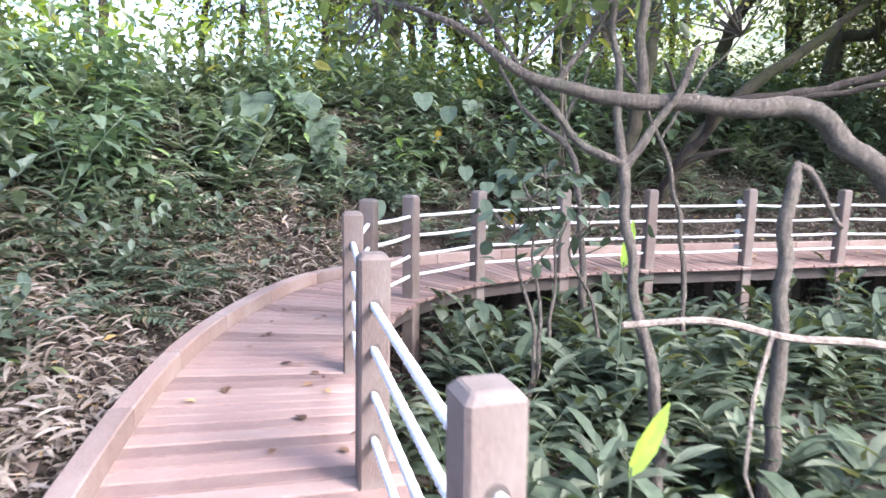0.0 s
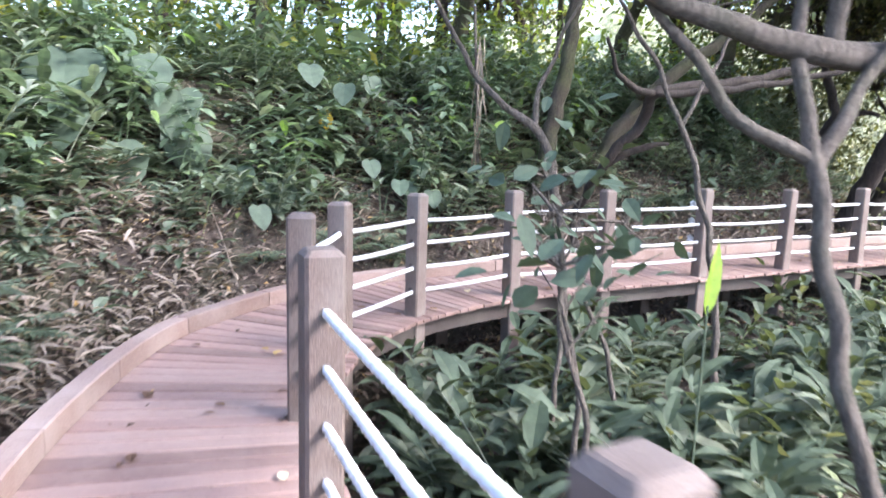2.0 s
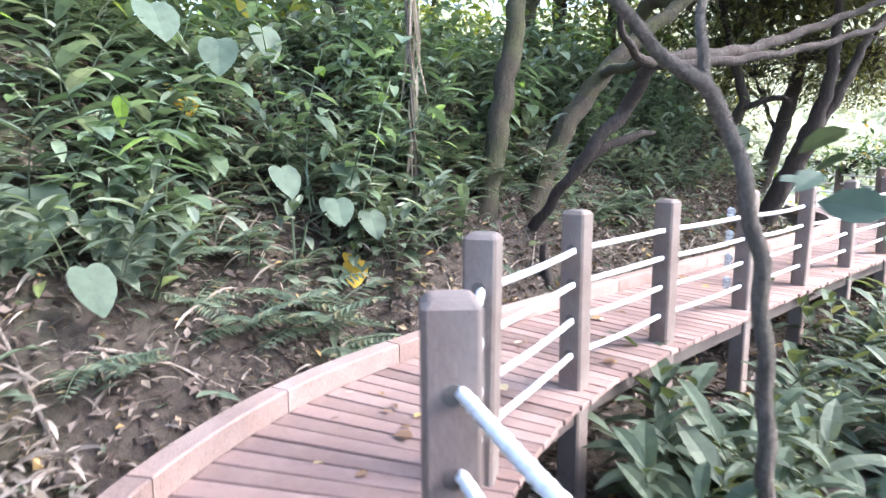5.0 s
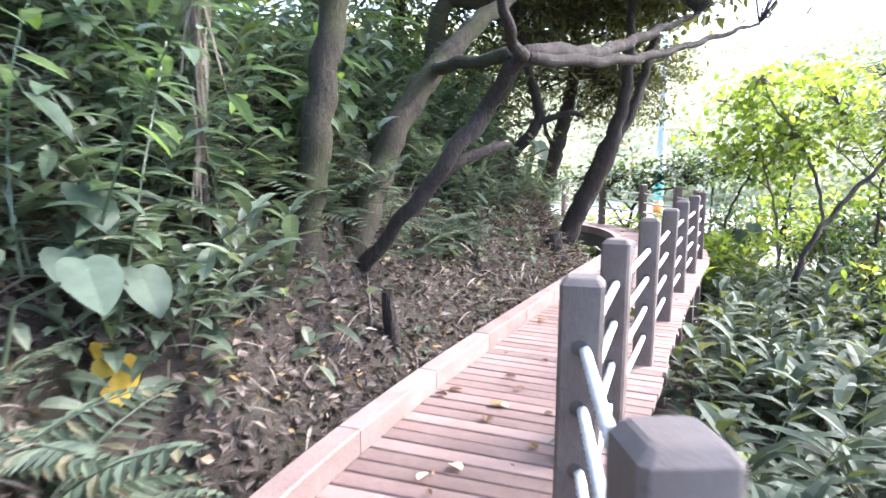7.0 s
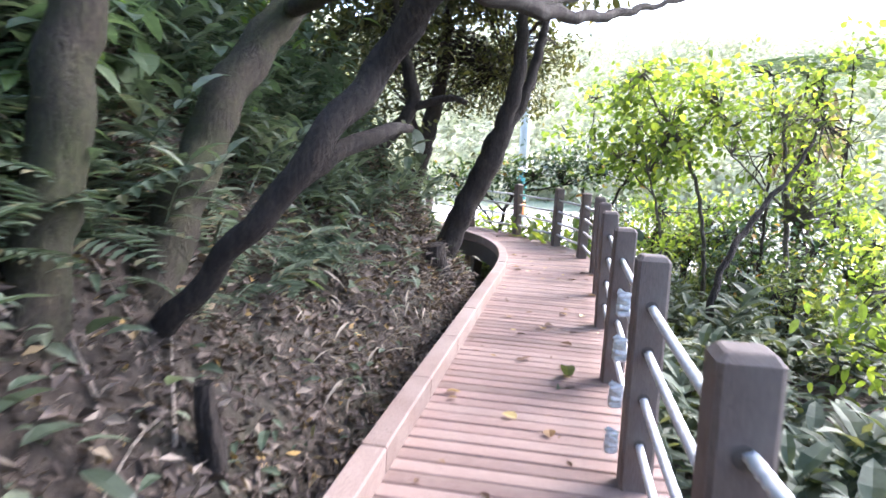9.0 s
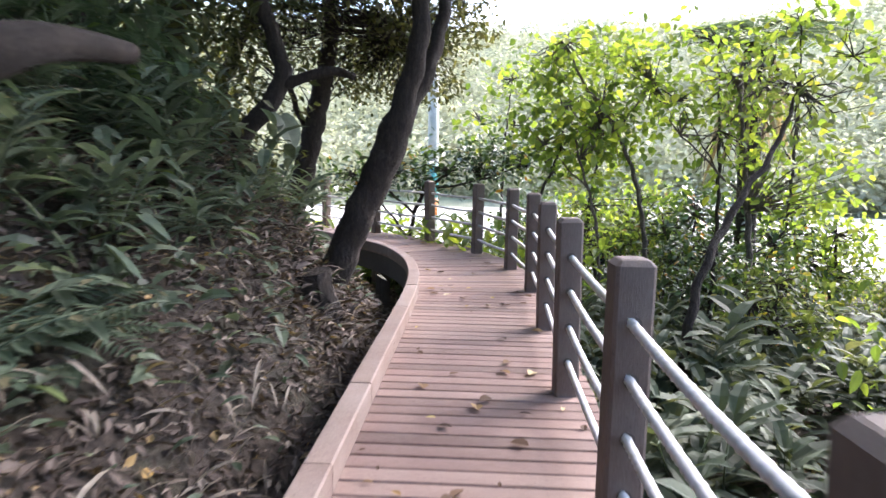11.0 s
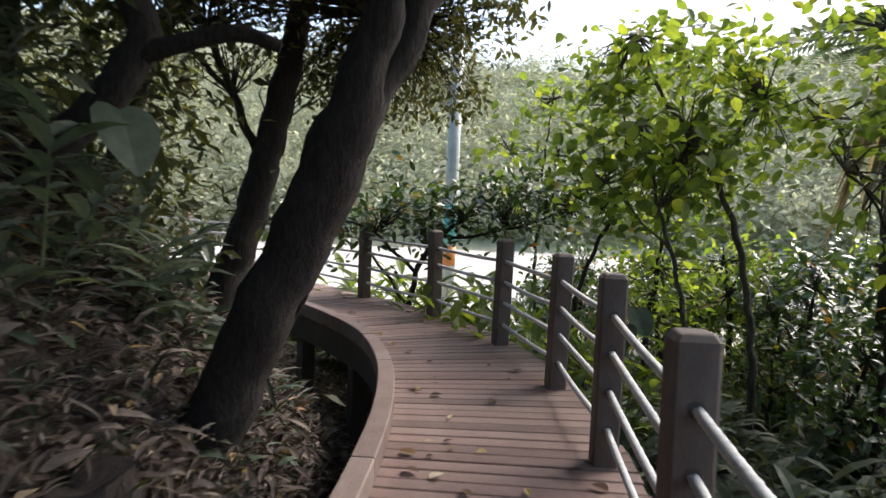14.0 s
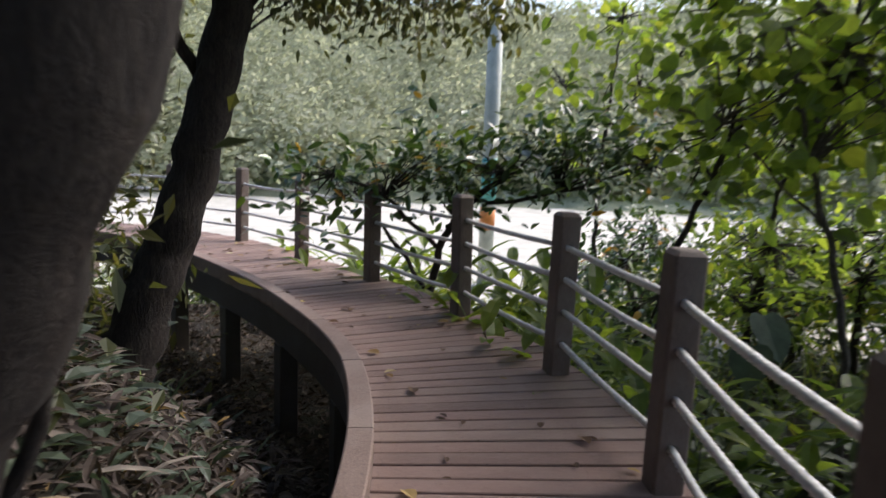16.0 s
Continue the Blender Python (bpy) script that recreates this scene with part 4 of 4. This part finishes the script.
# the open side: shrubs and trees past the railing
tree("evergreen_shrub", "dark glossy evergreen shrub spreading over the railing", [[(16.75, 9.5, -1.2, 0.05), (16.7, 9.4, 0.0, 0.04), (16.8, 9.2, 0.7, 0.035), (16.95, 8.7, 1.15, 0.025)], [(16.75, 9.35, 0.4, 0.025), (16.65, 9.9, 0.9, 0.02), (16.6, 10.4, 1.1, 0.012)],
     [(16.9, 8.9, 0.85, 0.022), (17.0, 8.2, 1.0, 0.018), (17.15, 7.3, 1.3, 0.01)], [(16.75, 9.4, -0.1, 0.025), (16.9, 9.9, 0.5, 0.02), (17.0, 10.3, 0.9, 0.012)]],
     [(17.05, 8.0, 1.36, 0.35, 1.05, 0.27, 90, 10), (16.8, 9.4, 1.18, 0.35, 0.8, 0.2, 60, 10), (16.65, 10.5, 1.0, 0.3, 0.5, 0.18, 26, 10)], M_BARK, M_GLOSSY, 0.15, "", 0.38, hang=-0.3)
tree("lime_tree", "slender tree with round backlit yellow-green leaves", [[(15.3, 5.5, -1.3, 0.05), (15.29, 5.55, -0.07, 0.04), (15.39, 5.8, 1.25, 0.033), (15.44, 6.3, 2.16, 0.026), (15.45, 6.61, 2.59, 0.02), (15.5, 6.9, 3.2, 0.012)], [(15.42, 6.1, 1.8, 0.018), (15.6, 5.5, 2.6, 0.01)]],
     [(15.6, 6.5, 2.9, 0.9, 1.2, 0.55, 75, 9), (15.9, 5.6, 2.1, 0.9, 0.9, 0.5, 45, 9), (16.4, 6.4, 1.5, 0.9, 0.9, 0.45, 45, 8)], M_PALE, M_BRIGHT, 0.12, "", 0.85)
tree("lime_tree", "young tree with round backlit yellow-green leaves by the railing", [[(14.7, 6.3, -1.3, 0.03), (14.75, 6.4, 0.3, 0.025), (14.8, 6.7, 1.4, 0.018), (14.85, 6.9, 2.2, 0.01)], [(14.77, 6.5, 0.9, 0.014), (14.9, 7.2, 1.6, 0.008)]],
     [(14.8, 6.7, 1.75, 0.5, 0.6, 0.5, 26, 7), (15.2, 7.2, 1.9, 0.5, 0.5, 0.35, 16, 7)], M_PALE, M_BRIGHT, 0.14, "", 0.8)
tree("lime_tree", "young pale-green tree among the shrubs past the railing", [[(13.0, 4.8, -1.2, 0.05), (13.1, 4.9, 0.8, 0.035), (13.2, 5.1, 2.4, 0.018)], [(13.1, 4.9, 0.9, 0.02), (13.3, 5.7, 1.7, 0.01)]],
     [(13.2, 5.2, 2.1, 0.9, 0.9, 0.6, 50, 9), (12.8, 4.5, 1.3, 0.8, 0.8, 0.5, 40, 9)], M_PALE, M_BRIGHT, 0.1, "", 0.6)
def lime_tree(x, y, h, lean, clumps, size, label):
    g = rng.normal(size=6) * 0.15
    tree("lime_tree", label, [[(x, y, -1.3, 0.035), (x + g[0], y + g[1], 0.2, 0.028), (x + g[2] + lean * 0.4, y + g[3], 0.6 * h, 0.02), (x + lean, y + g[4], h, 0.008)],
         [(x + g[2] * 0.7 + lean * 0.25, y + g[3] * 0.7, 0.42 * h, 0.014), (x + g[5], y + 0.6, 0.72 * h, 0.006)], [(x + g[2] + lean * 0.4, y + g[3], 0.58 * h, 0.012), (x + lean, y - 0.7, 0.85 * h, 0.005)]],
         [(x + lean, y, h, 0.7, 0.8, 0.3, clumps, 8), (x + g[5], y + 0.6, 0.74 * h, 0.6, 0.55, 0.22, clumps // 2, 8), (x + lean, y - 0.7, 0.86 * h, 0.6, 0.6, 0.22, clumps // 2, 8), (x, y, 0.45 * h, 0.7, 0.8, 0.25, clumps // 2, 7)], M_BARK, M_BRIGHT, size, "lime trees past the railing", 0.75)


LT = "thin tree with tiers of backlit yellow-green leaves"
for q in ((14.0, 5.0, 3.0, 0.3, 22, 0.11), (16.2, 7.0, 2.7, -0.2, 18, 0.12), (17.4, 5.8, 3.3, 0.2, 20, 0.13), (15.2, 3.6, 3.4, -0.3, 20, 0.13), (18.6, 7.6, 3.0, 0.1, 18, 0.13)):
    lime_tree(*q, LT)
tree("leaning_sapling", "bare dark leaning limb past the railing", [[(10.4, 6.4, -0.9, 0.05), (10.5, 6.3, 0.2, 0.04), (10.9, 5.9, 0.9, 0.035), (11.3, 5.4, 1.5, 0.025), (11.8, 5.0, 2.1, 0.015)]], [(11.6, 5.0, 2.0, 0.7, 0.7, 0.4, 30, 9)], M_BARK, M_CROWN, 0.1)

fern_tree = thing("tree_fern", "tree fern with hanging dead fronds past the railing", "tree fern")
v, f = tube_data(np.array([(16.1, 3.75, -1.3), (16.1, 3.73, 0.5), (16.2, 3.75, 2.0), (16.24, 3.75, 3.3)]), [0.2, 0.16, 0.17, 0.16], 12, 0.12)
mesh_ob("trunk", v, f, M_BARK, fern_tree, smooth=True)
B, D = Blades(), Blades()
for k in range(16):
    a = k * 2.4
    frond(B, (16.24, 3.75, 3.3), (math.cos(a), math.sin(a), 0.5), 1.7, 26, 0.22, 0.55)
n = 70
a = rng.uniform(0, 6.3, n)
D.add(np.stack([16.22 + 0.25 * np.cos(a), 3.75 + 0.25 * np.sin(a), rng.uniform(2.4, 3.2, n)], 1), np.stack([np.cos(a) * 0.3, np.sin(a) * 0.3, -np.ones(n)], 1), rng.normal(size=(n, 3)), rng.uniform(0.8, 1.7, n), 0.06, 0, 0.3)
B.make("fronds", M_FERN, fern_tree)
D.make("dead_fronds", M_DRY, fern_tree)


# wood behind the bank: a few trees, repeated
def wood_tree(h, lean, mat, mat_leaf, label):
    limbs = [[(0, 0, -0.4, 0.12), (lean * 0.2, 0, h * 0.25, 0.09), (lean * 0.5, 0.1, h * 0.55, 0.07), (lean, 0.1, h, 0.03)]]
    for k in range(4):
        a = k * 1.9 + lean
        z = h * (0.3 + 0.13 * k)
        limbs.append([(lean * z / h, 0.05, z, 0.04), (lean * z / h + 0.5 * math.cos(a), 0.5 * math.sin(a), z + 0.5, 0.03), (lean * z / h + 1.2 * math.cos(a), 1.2 * math.sin(a), z + 0.9, 0.012)])
    return tree("forest_tree", label, limbs, [(lean * 0.7, 0, h * 0.75, 1.6, 1.6, h * 0.28, 130, 14), (lean * 0.3, 0.2, h * 0.42, 1.3, 1.3, h * 0.2, 45, 12)], mat, mat_leaf, 0.12, "trees of the wood")


FT = "slim forest tree with a loose green crown"
woods = [wood_tree(5.5, 0.5, M_BARK, M_CROWN, FT), wood_tree(6.5, -0.4, M_MOSSY, M_CROWN, FT), wood_tree(4.6, 0.9, M_BARK, M_OLIVE, FT), wood_tree(5.0, 0.2, M_PALE, M_BRIGHT, "slim forest tree with a light yellow-green crown")]
sow(woods, 36, (-7, 13), (8, 19), lambda x, y, s, u: (s > 3.2 + 1.4 * (x < 8)) & (s < 10) & (np.hypot(x + 2.2, y - 11) > 1.5) & (x + y * 0.3 < 15.5), "trees")
bushes = [tree("bush", "loose green bush past the railing", [[(0, 0, -0.3, 0.04), (0.1, 0, 0.6, 0.03), (0.2, 0.1, 1.2, 0.012)], [(0.05, 0, 0.2, 0.02), (-0.3, 0.2, 0.9, 0.01)]], [(0.1, 0, 0.9, 0.7, 0.7, 0.6, 70, 12)], M_BARK, mm, 0.11, "bushes") for mm in (M_CROWN, M_BRIGHT, M_GLOSSY)]
sow(bushes, 58, (8.5, 23), (-4, 7.5), lambda x, y, s, u: (s < -2.8) & (s > -10) & (np.hypot(x - 15.4, y - 6) > 1), "bushes", size=(0.55, 1.3))

# thicket on the crest of the bank: dense low down, loose above
def thicket(n, z0, z1, per, far, mat, label, share):
    B = Blades()
    x, y = rng.uniform(-9, 13.5, n), rng.uniform(7, 20, n)
    sd, u = lateral(x, y)
    k = (sd > 3.4) & (sd < far) & ((x > 11) | (rng.random(n) < share)) & (x + 0.3 * y < 16) & (np.hypot(x + 2.0, y - 12) > 1.6)
    c = np.stack([x[k], y[k], height(x[k], y[k]) + rng.uniform(z0, z1, k.sum()) + smooth(10, 12, x[k]) * rng.uniform(0, 1.6, k.sum())], 1)
    base = np.repeat(c, per, 0) + rng.normal(size=(len(c) * per, 3)) * (0.4, 0.4, 0.3)
    L = rng.uniform(0.1, 0.24, len(base))
    B.add(base, rng.normal(size=base.shape) * (1, 1, 0.6) + (0, 0, -0.3), (0, 0, 1) + 0.5 * rng.normal(size=base.shape), L, L * 0.45, 0.15, 0.2, plain=True)
    tagged(B.make("thicket", mat), label, "thicket", kind="stuff")


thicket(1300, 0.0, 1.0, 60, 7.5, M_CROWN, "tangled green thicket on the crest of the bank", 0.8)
# a brighter leaf colour stands for sunlight in the upper thicket
thicket(800, 0.9, 2.8, 40, 6.0, M_BRIGHT, "loose yellow-green leaves above the thicket, sunlight painted into their colour", 0.7)
per = 60

B = Blades()
n = 320
x = rng.uniform(10.6, 18, n)
y = 8.75 + (x - 10.34) * 0.58 + rng.uniform(0.2, 4.2, n) + 0.9 * (x < 12)
c = np.stack([x, y, height(x, y) + 4.6 * rng.uniform(0, 1, n)], 1)
base = np.repeat(c, per, 0) + rng.normal(size=(len(c) * per, 3)) * (0.35, 0.35, 0.35)
L = rng.uniform(0.09, 0.2, len(base))
B.add(base, rng.normal(size=base.shape) * (1, 1, 0.6) + (0, 0, -0.3), (0, 0, 1) + 0.5 * rng.normal(size=base.shape), L, L * 0.42, 0.15, 0.2, plain=True)
tagged(B.make("thicket", M_OLIVE), "dark tangled thicket at the end of the bank", "thicket", kind="stuff")

# tall trees added to shade the walk, their crowns mostly out of view
def canopy_tree(x, y, cx, cy, h, r, mat_leaf, clumps=230):
    z = ground_z(x, y)
    tree("canopy_tree", "tall tree added to shade the boardwalk, crown mostly out of view", [[(x, y, z - 0.3, 0.17), (x + 0.1 * (cx - x), y + 0.1 * (cy - y), z + 1.5, 0.12), (x + 0.4 * (cx - x), y + 0.4 * (cy - y), h - 1.5, 0.09), (cx, cy, h, 0.04)],
         [(x + 0.4 * (cx - x), y + 0.4 * (cy - y), h - 1.5, 0.05), (cx + 1.2, cy - 0.8, h - 0.3, 0.02)], [(x + 0.4 * (cx - x), y + 0.4 * (cy - y), h - 1.7, 0.05), (cx - 1.2, cy + 0.5, h - 0.2, 0.02)]],
         [(cx, cy, h, r, r, 0.9, clumps, 16)], M_MOSSY, mat_leaf, 0.17, "canopy trees")


for q in ((3.6, 0.6, 3.4, 1.6, 6.6, 2.0, M_CROWN), (9.8, 11.3, 10.6, 9.2, 5.2, 2.2, M_OLIVE, 150), (12.4, 11.8, 12.4, 9.0, 5.0, 2.6, M_OLIVE, 560),
          (6.4, 0.6, 7.0, 2.6, 6.8, 2.4, M_CROWN, 190), (10.4, 0.2, 10.2, 2.4, 6.8, 2.3, M_CROWN, 190), (3.0, -2.0, 2.0, -1.5, 6.6, 2.2, M_CROWN), (1.6, 12.6, 2.2, 8.4, 6.6, 1.9, M_CROWN, 60), (5.0, 12.8, 5.2, 8.2, 6.6, 2.2, M_CROWN, 120), (8.0, 12.2, 8.2, 8.2, 6.2, 1.9, M_CROWN, 150), (13.0, 1.2, 12.8, 6.0, 5.8, 2.2, M_CROWN, 320), (14.6, 12.6, 14.8, 9.8, 4.9, 2.4, M_OLIVE, 460)):
    canopy_tree(*q)

# far shore woods, haze painted in as pale leaf colour
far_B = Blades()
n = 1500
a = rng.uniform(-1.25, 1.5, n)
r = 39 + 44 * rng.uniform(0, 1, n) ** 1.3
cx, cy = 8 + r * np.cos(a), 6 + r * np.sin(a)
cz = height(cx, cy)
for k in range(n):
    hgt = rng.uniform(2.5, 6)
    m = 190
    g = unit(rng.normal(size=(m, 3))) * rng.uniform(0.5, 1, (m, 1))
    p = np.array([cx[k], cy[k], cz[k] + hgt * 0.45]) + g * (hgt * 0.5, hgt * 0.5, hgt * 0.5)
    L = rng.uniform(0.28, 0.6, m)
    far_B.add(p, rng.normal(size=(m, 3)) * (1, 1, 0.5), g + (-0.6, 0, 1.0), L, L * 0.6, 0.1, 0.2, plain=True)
tagged(far_B.make("far_woods", M_FAR_HAZE), "wooded hillside across the clearing, haze put into its leaf colour", "woods", kind="stuff")

# marker pole across the water's edge
pole = thing("utility_pole", "grey-green round pole with teal and orange bands", "pole")
pole.location = (23.4, 9.52, ground_z(23.4, 9.52))


def ring(name, z0, z1, r, mat, label=""):
    bm = bmesh.new()
    bmesh.ops.create_cone(bm, cap_ends=True, segments=20, radius1=r, radius2=r * 0.99, depth=z1 - z0, matrix=Matrix.Translation((0, 0, (z0 + z1) / 2)))
    for fc in bm.faces:
        fc.smooth = len(fc.verts) == 4
    part(name, bm, mat, pole, label)


zb = -pole.location[2]
ring("shaft", -0.3, zb + 5.5, 0.15, M_POLE)
ring("teal_band", zb + 0.35, zb + 1.25, 0.153, M_TEAL, "teal painted band")
ring("orange_band", zb - 0.15, zb + 0.3, 0.154, M_ORANGE, "orange painted band")

# fallen leaves on the deck
fl = []
for shape in range(5):
    B = Blades()
    L = 0.04 + 0.013 * shape
    B.add([(0, 0, 0.004)], [(1, 0, 0.1)], (0, 0.15, 1), L, L * (0.4 + 0.08 * shape), 0.05, 0.35)
    fl.append(B)
leaves = []
for B in fl:
    ob = B.make("fallen_leaf", M_FALLEN)
    tagged(ob, "dry fallen leaf lying on the deck boards", "leaf", "fallen leaves on the deck")
    leaves.append(ob)
for k in range(290):
    i = int(rng.integers(5, len(mid_line) - 30))
    w = mid_way[i]
    off = rng.uniform(-0.62, 0.5)
    off = off if rng.random() < 0.5 else math.copysign(abs(off) ** 0.6 * 0.75, off)
    p = mid_line[i] + np.array([-w[1], w[0]]) * np.clip(off, -0.6, 0.46)
    m = pose(p[0], p[1], DECK + 0.006, 0, 0, rng.uniform(0, 360))
    if k < 5:
        leaves[k].matrix_basis = m
    else:
        c = copy_thing(leaves[k % 5], m)

# planks, laid across the walk
mid_arc = np.r_[0, np.cumsum(np.linalg.norm(np.diff(mid_line, axis=0), axis=1))]
PITCH = 0.122


def station(s):
    p = np.array([np.interp(s, mid_arc, mid_line[:, k]) for k in range(2)])
    w = unit(np.array([np.interp(s, mid_arc, mid_way[:, k]) for k in range(2)]))
    lat = np.array([-w[1], w[0]])
    q = []
    for line in (rail_edge, curb_edge):
        e = line - p
        along = np.where(np.linalg.norm(e, axis=1) < 1.5, np.abs(e @ w), 9)
        q.append(p + lat * (e[along.argmin()] @ lat))
    return q


for k in range(int(mid_arc[-1] / PITCH) - 1):
    (r0, c0), (r1, c1) = station(k * PITCH + 0.0065), station((k + 1) * PITCH - 0.0065)
    out = rng.uniform(-0.012, 0.012, 2)
    d = unit(c0 - r0)
    top = [r0 + d * out[0], c0, c1, r1 + d * out[0]]
    o = sum(top) / 4
    turn = math.atan2(d[1], d[0])
    cs, sn = math.cos(-turn), math.sin(-turn)
    z = rng.uniform(-0.003, 0.002)
    flat = [((q - o)[0] * cs - (q - o)[1] * sn, (q - o)[0] * sn + (q - o)[1] * cs) for q in top]
    b_ = 0.004
    v = [(x, y, -0.03) for x, y in flat] + [(x, y, z - b_) for x, y in flat] + [(x * 0.996, y * (1 - b_ / 0.055), z) for x, y in flat]
    f = [(0, 3, 2, 1), (8, 9, 10, 11)] + [(i, (i + 1) % 4, 4 + (i + 1) % 4, 4 + i) for i in range(4)] + [(4 + i, 4 + (i + 1) % 4, 8 + (i + 1) % 4, 8 + i) for i in range(4)]
    ob = mesh_ob("plank", v, f, M_PLANK, deck)
    ob.matrix_local = pose(o[0], o[1], DECK, 0, 0, math.degrees(turn))
